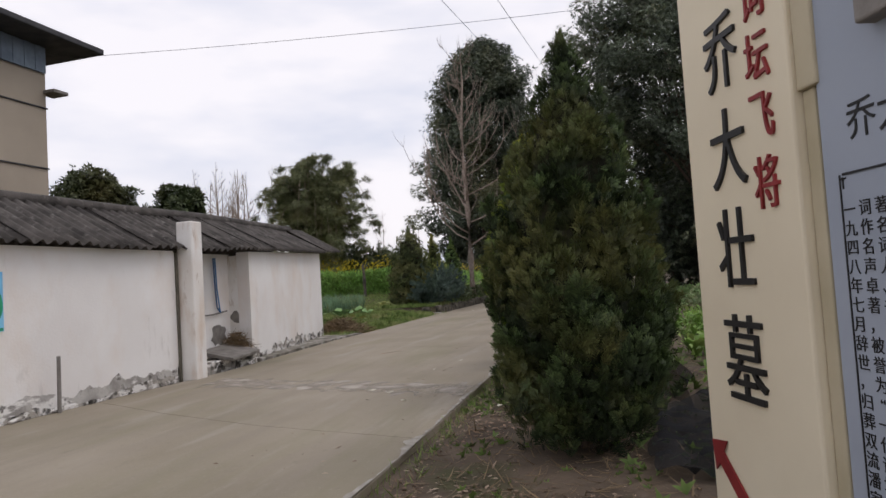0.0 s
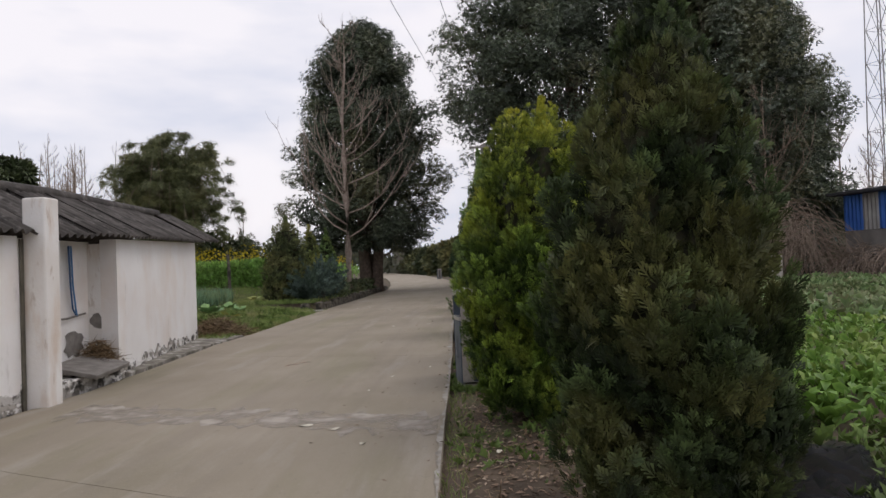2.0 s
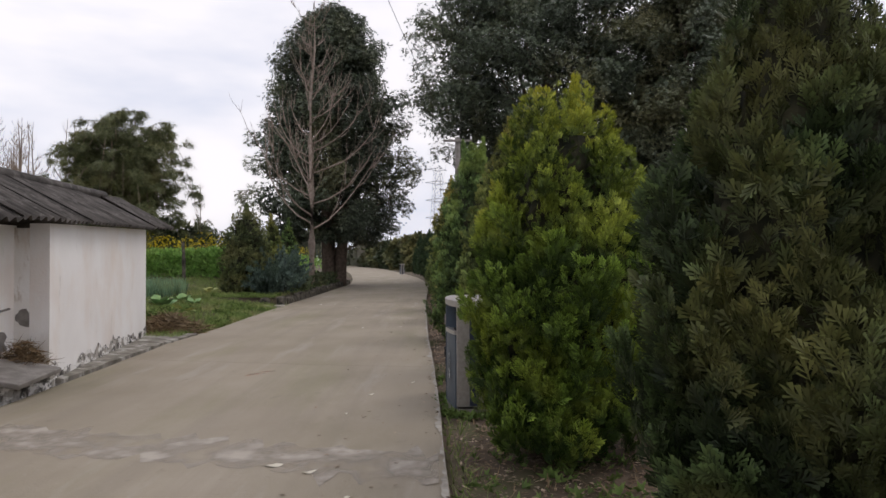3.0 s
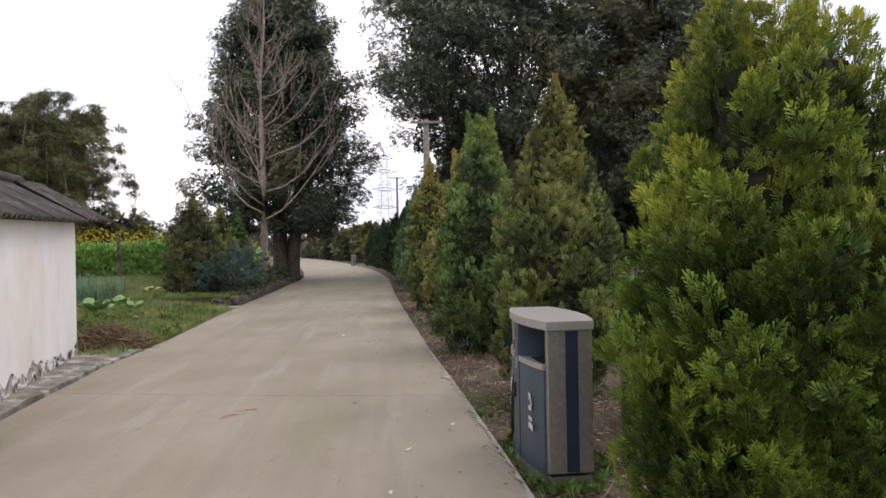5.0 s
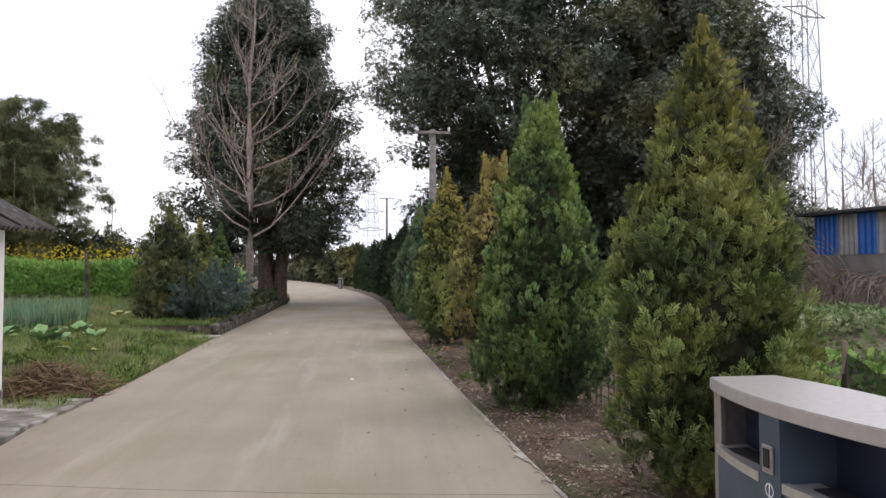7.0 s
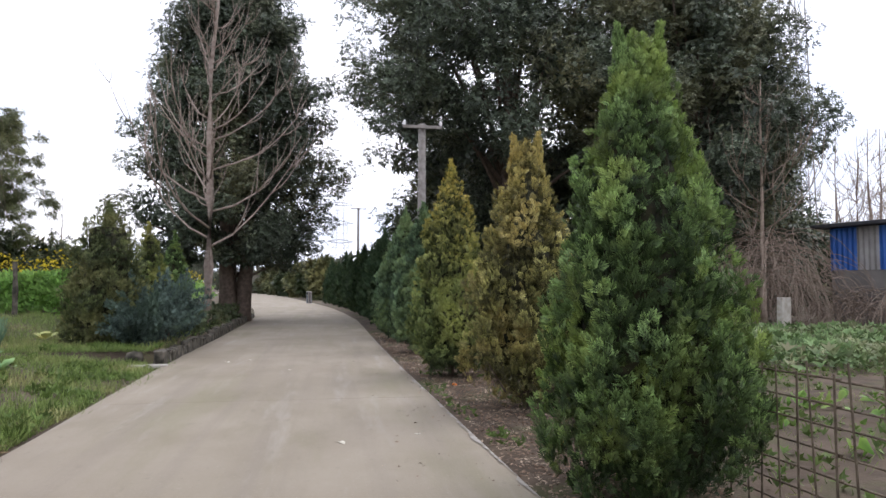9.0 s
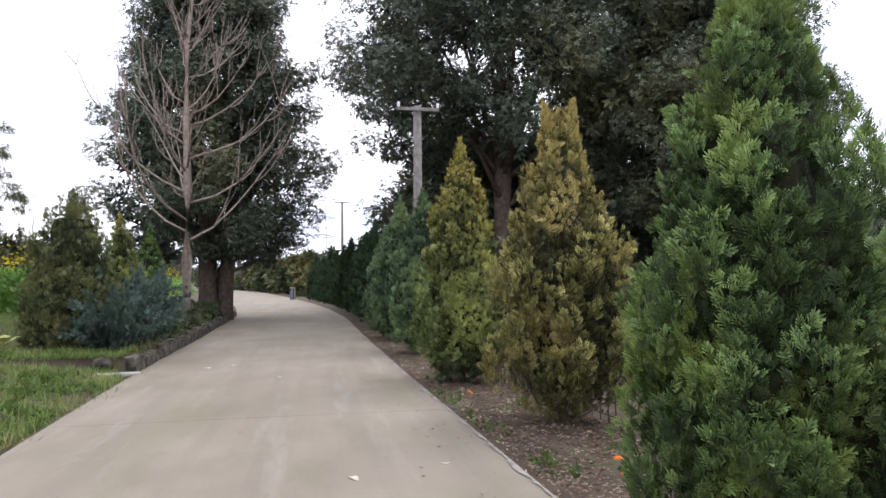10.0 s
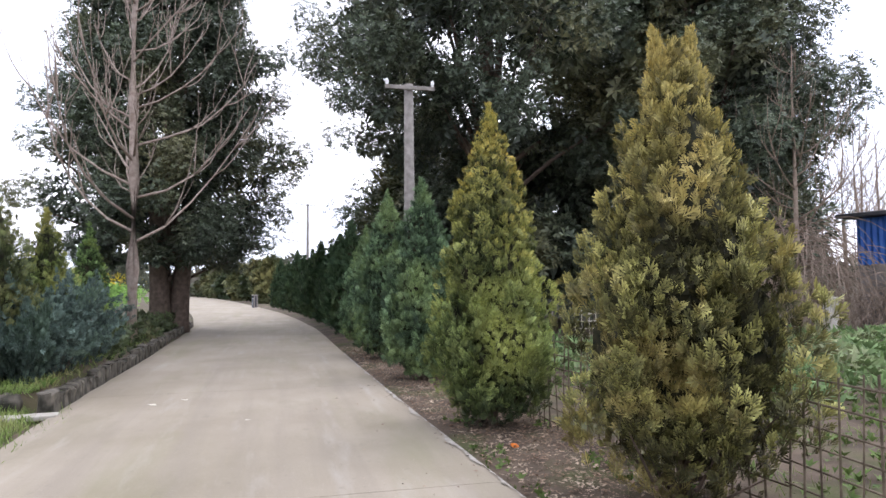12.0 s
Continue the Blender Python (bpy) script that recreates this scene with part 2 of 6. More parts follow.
def raw(name, v, faces, tip=None):
    """A mesh from arrays of places and of triangles."""
    me = bpy.data.meshes.new(name)
    v, faces = np.asarray(v, np.float32), np.asarray(faces, np.int32)
    k = faces.shape[1]
    me.vertices.add(len(v))
    me.vertices.foreach_set("co", v.ravel())
    me.loops.add(faces.size)
    me.loops.foreach_set("vertex_index", faces.ravel())
    me.polygons.add(len(faces))
    me.polygons.foreach_set("loop_start", np.arange(0, faces.size, k, dtype=np.int32))
    if tip is not None:
        me.attributes.new("tip", "FLOAT", "POINT").data.foreach_set("value", np.asarray(tip, np.float32))
    me.update(calc_edges=True)
    return me


def unit(a):
    return a / np.maximum(np.linalg.norm(a, axis=-1, keepdims=True), 1e-9)


def scatter(name, shape, pos, along, rng, size, spin=None, facing=None, gain=None):
    """One mesh of many copies of a small leaf shape (places x across, y along, z out; triangles; tip values) at pos, pointing along, facing outwards."""
    lv, lf, lt = (np.asarray(a) for a in shape)
    n = len(pos)
    a = unit(along)
    f = facing if facing is not None else rng.normal(size=(n, 3))
    s = unit(np.cross(a, f) + 1e-6)
    o = np.cross(s, a)
    if spin is not None:
        c, d = np.cos(spin)[:, None], np.sin(spin)[:, None]
        s, o = c * s + d * o, c * o - d * s
    sz = np.broadcast_to(size, (n,))[:, None, None]
    v = pos[:, None] + sz * (lv[None, :, 0:1] * s[:, None] + lv[None, :, 1:2] * a[:, None] + lv[None, :, 2:3] * o[:, None])
    faces = lf[None] + (np.arange(n) * len(lv))[:, None, None]
    return raw(name, v.reshape(-1, 3), faces.reshape(-1, lf.shape[1]), np.tile(lt, n) * (1.0 if gain is None else np.repeat(gain, len(lt))))


def frond(pairs, open_to=46):
    """A flat fan of a cedar: a stalk with pairs of blunt side twigs that shorten to the tip."""
    v, f, t = [(-0.06, 0, 0), (0.07, 0.62, 0), (0.0, 1, -0.05), (-0.075, 0.66, 0)], [(0, 1, 2), (0, 2, 3)], [0.0, 0.7, 1.0, 0.7]
    for k in range(pairs):
        u = k / pairs
        for side in (-1, 1):
            y0, a = 0.1 + 0.6 * u + 0.05 * side, radians(open_to - 10 * u)
            ln, w = 0.44 - 0.17 * u, 0.27 / pairs
            b = len(v)
            dx, dy = side * math.sin(a), math.cos(a)
            v += [(0, y0 - 0.5 * w, 0), (dx * ln + dy * w * 0.7, y0 + dy * ln - dx * w * 0.7, 0.1 * ln), (dx * ln * 0.92 - dy * w * 0.7, y0 + dy * ln * 1.1 + dx * w * 0.7, 0.1 * ln)]
            f += [(b, b + 1, b + 2)]
            t += [0.1 + 0.25 * u, 0.9, 1.0]
    return v, f, t


FROND = frond(3)
SPRAY = frond(2, 40)
TUFT3 = ([(-0.06, 0, 0), (0.32, 0.5, 0.05), (-0.05, 1, 0), (0, 0, 0), (0.66, 0.08, 0.1), (0.7, 0.68, 0.15), (0, 0.05, 0), (-0.68, 0.7, 0.15), (-0.6, 0.1, 0.08)],
         [(0, 1, 2), (3, 4, 5), (6, 7, 8)], [0.1, 0.5, 1, 0.1, 0.6, 1, 0.1, 1, 0.6])
LEAF = ([(0, 0, 0), (0.22, 0.45, 0.06), (0, 1, -0.05), (-0.22, 0.45, 0.06)], [(0, 1, 2), (0, 2, 3)], [0.1, 0.5, 1.0, 0.5])
TUFT = ([(0, 0, 0), (0.21, 0.5, 0.05), (0, 1, 0), (-0.21, 0.5, 0.05), (0.75, 0.72, 0.2), (0.22, 0.62, 0), (-0.75, 0.7, 0.2), (-0.24, 0.6, 0)],
        [(0, 1, 2), (0, 2, 3), (0, 4, 5), (0, 7, 6)], [0.1, 0.5, 1, 0.5, 1, 0.5, 1, 0.5])
BLADE = ([(-0.035, 0, 0), (0.035, 0, 0), (0.02, 0.55, 0.06), (0, 1, 0.22), (-0.02, 0.55, 0.06)], [(0, 1, 2), (0, 2, 4), (4, 2, 3)], [0, 0, 0.6, 1, 0.6])


def interp(u, xs, ys):
    return np.interp(u, xs, ys)


# ---- the road and the ground ----
RIGHT = [(-0.55, -12), (-0.6, 0), (-0.61, 3), (-0.7, 5.6), (-0.76, 8), (-0.85, 10.5), (-0.97, 13.2), (-1.08, 17), (-1.2, 21), (-1.32, 27), (-1.38, 33), (-1.45, 39), (-2.0, 48), (-2.8, 57), (-4.2, 68), (-7.2, 90), (-12, 120), (-22, 170)]
LEFT = [(-5.3, -12), (-5.3, 3), (-5.2, 6.5), (-5.35, 8.7), (-5.6, 12), (-5.58, 15), (-5.8, 20), (-5.93, 24), (-6.0, 29), (-6.2, 36), (-6.5, 43), (-7.6, 52), (-9.6, 66), (-13.5, 90), (-20, 120), (-32, 170)]


def edge_x(line, y):
    return float(np.interp(y, [p[1] for p in line], [p[0] for p in line]))


def smooth(t):
    t = min(1.0, max(0.0, t))
    return t * t * (3 - 2 * t)


def land(x, y):
    """The height of the ground beside the lane."""
    z = -0.075
    d = edge_x(LEFT, y) - x
    if d > 0.15 and y > 13.2:
        z += 0.2 * smooth(d / 2.5) * smooth((y - 13.2) / 2) + 0.55 * smooth((d - 1.5) / 5) * smooth((y - 22) / 12)
        if 22.5 < y < 43 and d < 4.5:
            z = max(z, 0.24 * smooth((d - 0.15) / 0.2))
    if x > edge_x(RIGHT, y) + 0.1:
        z += 0.035
    return z


def ground_sheet():
    ys = np.concatenate([np.linspace(-400, -12, 12)[:-1], np.linspace(-12, 60, 145), np.linspace(60, 200, 40)[1:], np.linspace(200, 1500, 14)[1:]])
    xs = np.concatenate([np.linspace(-900, -30, 14)[:-1], np.linspace(-30, 30, 121), np.linspace(30, 900, 14)[1:]])
    v = []
    for y in ys:
        for x in xs:
            z = land(x, y)
            if abs(x) < 31 and -13 < y < 80:
                z += 0.035 * (noise.noise(Vector((x * 0.5, y * 0.5, 0))) + 0.6 * noise.noise(Vector((x * 1.7, y * 1.7, 3))))
                if edge_x(LEFT, y) - 0.1 < x < edge_x(RIGHT, y) + 0.05:
                    z = -0.12
            v.append((x, y, z))
    w = len(xs)
    f = [(j * w + i, j * w + i + 1, (j + 1) * w + i + 1, (j + 1) * w + i) for j in range(len(ys) - 1) for i in range(w - 1)]
    ob = mesh_ob("ground", raw("ground", v, f), M_SOIL)
    ob.data.polygons.foreach_set("use_smooth", [True] * len(f))
    return tagged(ob, "bare brown soil with thin weeds and leaf litter", "ground", kind="structure")


ground_sheet()

JOINTS = [-2.8, 3.4, 9.85, 17.67, 23.5, 29.5, 36, 43, 50, 58, 68, 80, 95, 115, 140, 170]


def road_slab(y0, y1, parent):
    """One cast bay of the concrete road, between two joints."""
    n = max(2, int((y1 - y0) / 0.7))
    bm = bmesh.new()
    rows = []
    for k in range(n + 1):
        y = y0 + (y1 - y0) * k / n
        a, b = edge_x(LEFT, y), edge_x(RIGHT, y)
        skew = float(np.interp(y, [-12, 3.4, 9.9, 17.6], [1.9, 1.7, 0.85, 0.0]))
        j = noise.noise(Vector((y * 1.3, 7, 0))) * 0.03
        xs = [a + j, a + 0.12, a + 1.6, a + 3.0, b - 0.14, b + 0.03 * noise.noise(Vector((y * 2.1, 1, 0)))]
        zs = [-0.012, 0, 0.004, 0.004, 0, -0.008]
        rows.append([bm.verts.new((x, y + skew * max(0.0, (b - x) / (b - a)) ** 1.4, z)) for x, z in zip(xs, zs)])
    for p, q in zip(rows, rows[1:]):
        for i in range(5):
            bm.faces.new((p[i], p[i + 1], q[i + 1], q[i]))
    top = bm.faces[:]
    bmesh.ops.extrude_face_region(bm, geom=top)
    lower = [v for row in rows for v in row]
    for v in lower:
        v.co.z -= 0.14
    bmesh.ops.recalc_face_normals(bm, faces=bm.faces[:])
    return part("slab", bm, M_CONCRETE, parent, smooth=False)


road = tagged(empty("road"), "pale grey-brown concrete village lane with cast joints", "road", kind="structure")
for a, b in zip([-12] + JOINTS, JOINTS):
    road_slab(a + 0.004, b - 0.004, road)


# ---- the whitewashed shed along the lane ----
def shed_line(y):
    """The front face of the shed's wall."""
    return float(np.interp(y, [-8, 6.6, 7.0, 8.75, 13.5], [-5.5, -5.3, -5.3, -5.42, -6.4]))


def eave_z(y):
    return float(np.interp(y, [-8, 7, 13.5], [1.84, 1.86, 2.06]))


def wall_run(y0, y1, back, z0, z1fn, n=None, jitter=0.005):
    """A stretch of uneven plastered wall with thickness, from y0 to y1."""
    bm = bmesh.new()
    n = n or max(2, int((y1 - y0) / 0.35))
    zn = 7
    front, rear = [], []
    for k in range(n + 1):
        y = y0 + (y1 - y0) * k / n
        x = shed_line(y)
        top = z1fn(y)
        front.append([bm.verts.new((x + jitter * noise.noise(Vector((y * 1.1, i * 0.6, 2))), y, z0 + (top - z0) * i / zn)) for i in range(zn + 1)])
        rear.append([bm.verts.new((x - back, y, z0 + (top - z0) * i / zn)) for i in range(zn + 1)])
    for k in range(n):
        for i in range(zn):
            bm.faces.new((front[k][i], front[k + 1][i], front[k + 1][i + 1], front[k][i + 1]))
            bm.faces.new((rear[k][i], rear[k][i + 1], rear[k + 1][i + 1], rear[k + 1][i]))
        bm.faces.new((front[k][zn], front[k + 1][zn], rear[k + 1][zn], rear[k][zn]))
    for e, flip in ((0, False), (n, True)):
        for i in range(zn):
            q = (front[e][i], front[e][i + 1], rear[e][i + 1], rear[e][i])
            bm.faces.new(q[::-1] if flip else q)
    bmesh.ops.recalc_face_normals(bm, faces=bm.faces[:])
    return bm


shed = tagged(empty("whitewashed_shed", (0, 0, 0)), "long low whitewashed shed with mouldy base under grey corrugated roof", "shed")
part("front_wall", wall_run(-8, 6.62, 0.24, -0.1, eave_z), M_WHITE, shed)
part("far_wall", wall_run(8.75, 13.5, 0.24, -0.1, eave_z), M_WHITE, shed)
bm = boxes(((-5.93, 7.7, 0.9), (0.16, 2.2, 1.98)))
part("recess_wall", bm, M_WHITE, shed)
part("recess_side_wall", boxes(((-5.74, 8.79, 0.88), (0.36, 0.07, 1.96))), M_PILLAR, shed)
part("end_wall", boxes(((-7.45, 13.4, 0.95), (1.7, 0.2, 2.2))), M_WHITE, shed)
part("pillar", boxes(((-5.17, 6.82, 1.08), (0.26, 0.25, 2.4)), bevel=0.02), M_PILLAR, shed, "square whitewashed pillar")


def roof_sheet_mesh():
    """A corrugated sheet: waves across x (its width), running down y; 0.96 wide, 1.3 long."""
    v, f = [], []
    nx, ny = 42, 4
    for side in (0, 1):
        for j in range(ny + 1):
            for i in range(nx + 1):
                x = 0.96 * i / nx
                v.append((x, 1.3 * j / ny, 0.03 * math.cos(2 * math.pi * x / 0.16) - 0.007 * side))
    o = (nx + 1) * (ny + 1)
    for j in range(ny):
        for i in range(nx):
            a = j * (nx + 1) + i
            f += [(a, a + 1, a + nx + 2, a + nx + 1), (o + a, o + a + nx + 1, o + a + nx + 2, o + a + 1)]
    for i in range(nx):
        f += [(i, o + i, o + i + 1, i + 1), (ny * (nx + 1) + i, ny * (nx + 1) + i + 1, o + ny * (nx + 1) + i + 1, o + ny * (nx + 1) + i)]
    for j in range(ny):
        a, b = j * (nx + 1), j * (nx + 1) + nx
        f += [(a, a + nx + 1, o + a + nx + 1, o + a), (b, o + b, o + b + nx + 1, b + nx + 1)]
    me = raw("roof_sheet", v, f)
    me.polygons.foreach_set("use_smooth", [True] * len(f))
    return me


SHEET = roof_sheet_mesh()
RISE = 0.66
rng_roof = random.Random(5)
y = -8.0
while y < 13.4:
    for back in (0, 1):
        ob = mesh_ob("roof_sheet", SHEET, M_ROOF, shed)
        ya, yb = y, y + 0.93
        ex = Vector((shed_line(yb) - shed_line(ya), yb - ya, eave_z(yb) - eave_z(ya))).normalized()
        eave = Vector((shed_line(ya) + 0.2, ya, eave_z(ya) + 0.02))
        ridge = Vector((shed_line(ya) - 0.95, ya, eave_z(ya) + RISE))
        if back:
            far = ridge + Vector((-1.15, 0, -0.6))
            up = (far - ridge).normalized()
            org = ridge + Vector((0, 0, -0.02))
        else:
            up = (ridge - eave).normalized()
            org = eave
        nn = ex.cross(up).normalized()
        up2 = nn.cross(ex)
        lift = 0.012 * (int(round((y + 8) / 0.93)) % 2) + rng_roof.uniform(0, 0.012)
        m = Matrix(((ex.x, up2.x, nn.x, 0), (ex.y, up2.y, nn.y, 0), (ex.z, up2.z, nn.z, 0), (0, 0, 0, 1)))
        ob.matrix_basis = Matrix.Translation(org + nn * lift + up2 * rng_roof.uniform(-0.03, 0.02)) @ m @ pose(0, 0, 0, rng_roof.uniform(-0.6, 0.6), rng_roof.uniform(-0.6, 0.6), rng_roof.uniform(-0.5, 0.5))
    y += 0.93
bm = bmesh.new()
tube(bm, [(shed_line(q) - 0.95, q, eave_z(q) + RISE + 0.02) for q in (-8, -2, 2, 5, 7, 8.75, 11, 13.75)], [0.09] * 8, 8)
part("ridge_cap", bm, M_ROOF, shed, smooth=True)


bm = bmesh.new()
rows = []
for k in range(26):
    q = 8.9 + 0.2 * k
    wob = 0.1 * noise.noise(Vector((q * 1.9, 2, 4))) + 0.07 * noise.noise(Vector((q * 6.1, 2, 9)))
    rows.append([bm.verts.new((shed_line(min(q, 13.5)) + 0.02, q, z)) for z in (-0.12, 0.035)] + [bm.verts.new((max(edge_x(LEFT, q) + 0.02, shed_line(min(q, 13.5)) + 0.12) + wob, q, z)) for z in (0.022 + 0.012 * noise.noise(Vector((q * 3, 1, 1))), -0.12)])
for a, b in zip(rows, rows[1:]):
    for i in range(3):
        bm.faces.new((a[i], b[i], b[i + 1], a[i + 1]))
bm.faces.new(rows[0])
bm.faces.new(rows[-1][::-1])
bmesh.ops.recalc_face_normals(bm, faces=bm.faces[:])
M_APRON = layer(mat("worn_apron", (0.28, 0.255, 0.22), (0.13, 0.12, 0.095), 0.95, 5, 8, 0.8, 30, space="World"), (0.46, 0.44, 0.4), 3.5, 0.52, 0.6, 0.8)
tagged(part("apron", bm, M_APRON), "worn pale cement apron at the shed's foot", "pavement", kind="structure")


# ---- the two-storey house behind the shed ----
M_RENDER = mat("beige_render", (0.42, 0.36, 0.29), (0.35, 0.3, 0.24), 0.9, 0.5, 8, 0.3, 30, space="World")
layer(M_RENDER, (0.25, 0.22, 0.19), 0.6, 0.58, 0.72, 0.6)
M_TIN = mat("weathered_blue_tin", (0.22, 0.27, 0.33), (0.15, 0.19, 0.24), 0.6, 3, 6, 0.2, 20, metal=0.3, space="World")
M_DARKTIN = mat("dark_roof_tin", (0.07, 0.07, 0.075), (0.04, 0.04, 0.045), 0.7, 3, 6, 0.3, 20, space="World")
house = tagged(empty("house", (0, 0, 0)), "beige rendered two-storey house with blue tin under its dark roof", "house")
part("wall", boxes(((-16.5, 6.35, 3.5), (7, 11, 7.2))), M_RENDER, house)
part("string_course", boxes(((-12.985, 6.35, 6.2), (0.05, 11.04, 0.03)), ((-12.985, 6.35, 4.65), (0.05, 11.04, 0.03))), M_DARKTIN, house)
bm = bmesh.new()
for k in range(70):
    box(bm, (-12.95, 0.9 + k * 0.157, 7.42), (0.05 if k % 2 else 0.09, 0.157, 0.66))
part("tin_cladding", bm, M_TIN, house)
part("roof", boxes(((-16.2, 6.6, 7.86), (8.2, 12.6, 0.16)), bevel=0.03), M_DARKTIN, house)
part("ledge", boxes(((-12.9, 12.0, 6.62), (0.5, 0.45, 0.09)), bevel=0.01), M_PLASTER, house)


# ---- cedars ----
# near-black first colours: painted shade for inner fronds and bough roots
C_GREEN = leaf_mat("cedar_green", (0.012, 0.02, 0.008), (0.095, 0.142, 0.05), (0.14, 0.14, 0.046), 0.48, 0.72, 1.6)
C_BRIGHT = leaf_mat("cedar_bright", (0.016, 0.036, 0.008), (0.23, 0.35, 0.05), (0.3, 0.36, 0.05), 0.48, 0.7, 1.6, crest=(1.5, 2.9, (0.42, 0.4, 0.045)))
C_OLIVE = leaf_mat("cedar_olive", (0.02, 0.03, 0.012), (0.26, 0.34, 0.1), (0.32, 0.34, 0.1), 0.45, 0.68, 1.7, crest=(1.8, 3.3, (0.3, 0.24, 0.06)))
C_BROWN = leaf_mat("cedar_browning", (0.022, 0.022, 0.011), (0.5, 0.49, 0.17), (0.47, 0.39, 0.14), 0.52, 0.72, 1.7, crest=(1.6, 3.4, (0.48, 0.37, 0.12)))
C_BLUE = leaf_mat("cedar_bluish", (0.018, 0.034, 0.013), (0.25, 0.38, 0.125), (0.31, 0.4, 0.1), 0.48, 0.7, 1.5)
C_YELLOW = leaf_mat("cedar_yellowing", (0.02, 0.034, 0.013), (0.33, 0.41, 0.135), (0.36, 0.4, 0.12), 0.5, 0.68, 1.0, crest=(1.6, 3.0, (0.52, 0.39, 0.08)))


def cedar_meshes(seed, h, r, n, leaders=1, size=0.085, bare=0.0, low=0.1, rough=1.0, plump=0.0, foot=0.0):
    """Crown, core and trunk of a columnar cedar of height h and radius r: upright plumes of flat sprays round a
    near-black core added for inner shade.
    """
    rng = np.random.default_rng(seed)
    U = [0, 0.05, 0.14, 0.3, 0.45, 0.6, 0.75, 0.88, 0.95, 1.0]
    R = np.array([0.62, 0.84, 0.97, 1.0, 0.87, 0.64, 0.39, 0.17, 0.065, 0.02])
    R = R * (1 - foot * np.array([0.7, 0.6, 0.35, 0.08, 0, 0, 0, 0, 0, 0]))
    r = r - 0.45 * size
    R = R + plump * np.array([0, 0, 0, 0, 0.11, 0.25, 0.32, 0.29, 0.2, 0.04])
    ph = rng.uniform(0, 6.28, 4)

    def lump(ang, u):
        return 1 + rough * (0.075 * np.sin(2 * ang + 5 * u + ph[0]) + 0.065 * np.sin(3 * ang - 9 * u + ph[1]) + 0.05 * np.sin(7 * ang + 14 * u + ph[2]) + 0.04 * np.sin(4 * ang + 27 * u + ph[3]))

    nb = int(460 * (h / 3.3) * (r / 0.8))
    u = 0.93 * (1 - (1 - (np.arange(nb) + rng.random(nb)) / nb) ** 0.68)
    ang = np.arange(nb) * 2.39996 + rng.normal(0, 0.25, nb)
    z0 = low + u * (h - low)
    # hollows between the boughs: dip sinks them and paints shade into their colour
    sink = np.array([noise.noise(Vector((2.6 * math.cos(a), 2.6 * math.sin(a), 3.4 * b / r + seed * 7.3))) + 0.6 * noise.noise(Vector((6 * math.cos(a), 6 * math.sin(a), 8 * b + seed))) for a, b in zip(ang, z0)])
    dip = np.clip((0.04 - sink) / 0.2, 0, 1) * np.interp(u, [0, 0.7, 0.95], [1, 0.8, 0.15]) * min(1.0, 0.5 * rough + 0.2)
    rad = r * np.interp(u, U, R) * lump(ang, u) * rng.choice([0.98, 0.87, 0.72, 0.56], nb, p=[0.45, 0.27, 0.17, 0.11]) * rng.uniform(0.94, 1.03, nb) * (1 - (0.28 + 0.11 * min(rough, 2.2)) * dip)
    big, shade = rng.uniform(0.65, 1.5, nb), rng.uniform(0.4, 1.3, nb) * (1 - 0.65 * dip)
    lean, twist = rng.uniform(0.1, 0.6, nb), rng.normal(0, 0.6, nb)
    share = rng.choice(nb, n, p=big * (0.5 + np.interp(u, U, R)) / (big * (0.5 + np.interp(u, U, R))).sum())
    # each bough is a flattened plume: fronds to both sides of a rising stem
    s, w = rng.beta(1.2, 0.95, n), rng.uniform(-1, 1, n)
    cu, ca, cb = u[share], ang[share], big[share]
    length = (0.15 + 0.17 * (1 - cu)) * cb * (h / 3.3)
    er = np.stack([np.cos(ca), np.sin(ca), 0 * ca], 1)
    et = np.stack([-np.sin(ca), np.cos(ca), 0 * ca], 1)
    tw = twist[share][:, None]
    side, fan = et * np.cos(tw) + er * np.sin(tw), er * np.cos(tw) - et * np.sin(tw)
    wide = 0.085 * np.sin(np.pi * (0.16 + 0.72 * s)) ** 0.8 * cb * (0.4 + 0.75 * np.interp(cu, U, R)) * (r / 0.8)
    reach = rad[share] * 0.84 + lean[share] * length * s * (1 - 0.35 * s)
    pos = er * reach[:, None] + side * (wide * w)[:, None] + np.array([0, 0, 1.0]) * (z0[share] - 0.1 + length * s)[:, None] + rng.normal(0, 0.016, (n, 3))
    zz, rr = pos[:, 2], np.hypot(pos[:, 0], pos[:, 1])
    lim = r * np.interp(np.clip((zz - low) / (h - low), 0, 1), U, R) * lump(ca, np.clip(zz / h, 0, 1)) * 1.0 - 0.2 * size
    pos[:, :2] *= np.minimum(1, np.maximum(lim, 0.01) / np.maximum(rr, 1e-3))[:, None]
    along = er * (0.75 * lean[share])[:, None] + np.array([0, 0, 0.8]) + side * (0.75 * w)[:, None] + rng.normal(0, 0.34, (n, 3))
    # tips light as young growth; bough roots darkened for shade in the colour
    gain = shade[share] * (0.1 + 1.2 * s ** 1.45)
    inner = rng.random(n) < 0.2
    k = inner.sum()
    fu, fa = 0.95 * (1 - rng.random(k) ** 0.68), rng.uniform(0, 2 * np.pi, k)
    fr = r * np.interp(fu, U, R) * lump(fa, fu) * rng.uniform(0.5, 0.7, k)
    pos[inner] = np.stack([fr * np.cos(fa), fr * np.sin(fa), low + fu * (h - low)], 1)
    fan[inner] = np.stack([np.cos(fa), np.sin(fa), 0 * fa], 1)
    # inner fronds coloured near the dark base, as shade inside the crown
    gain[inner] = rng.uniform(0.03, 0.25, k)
    tops = [(0.0, 0.0, h)] if leaders == 1 else [(0.03, -0.19, h), (-0.03, 0.19, h - 0.06)]
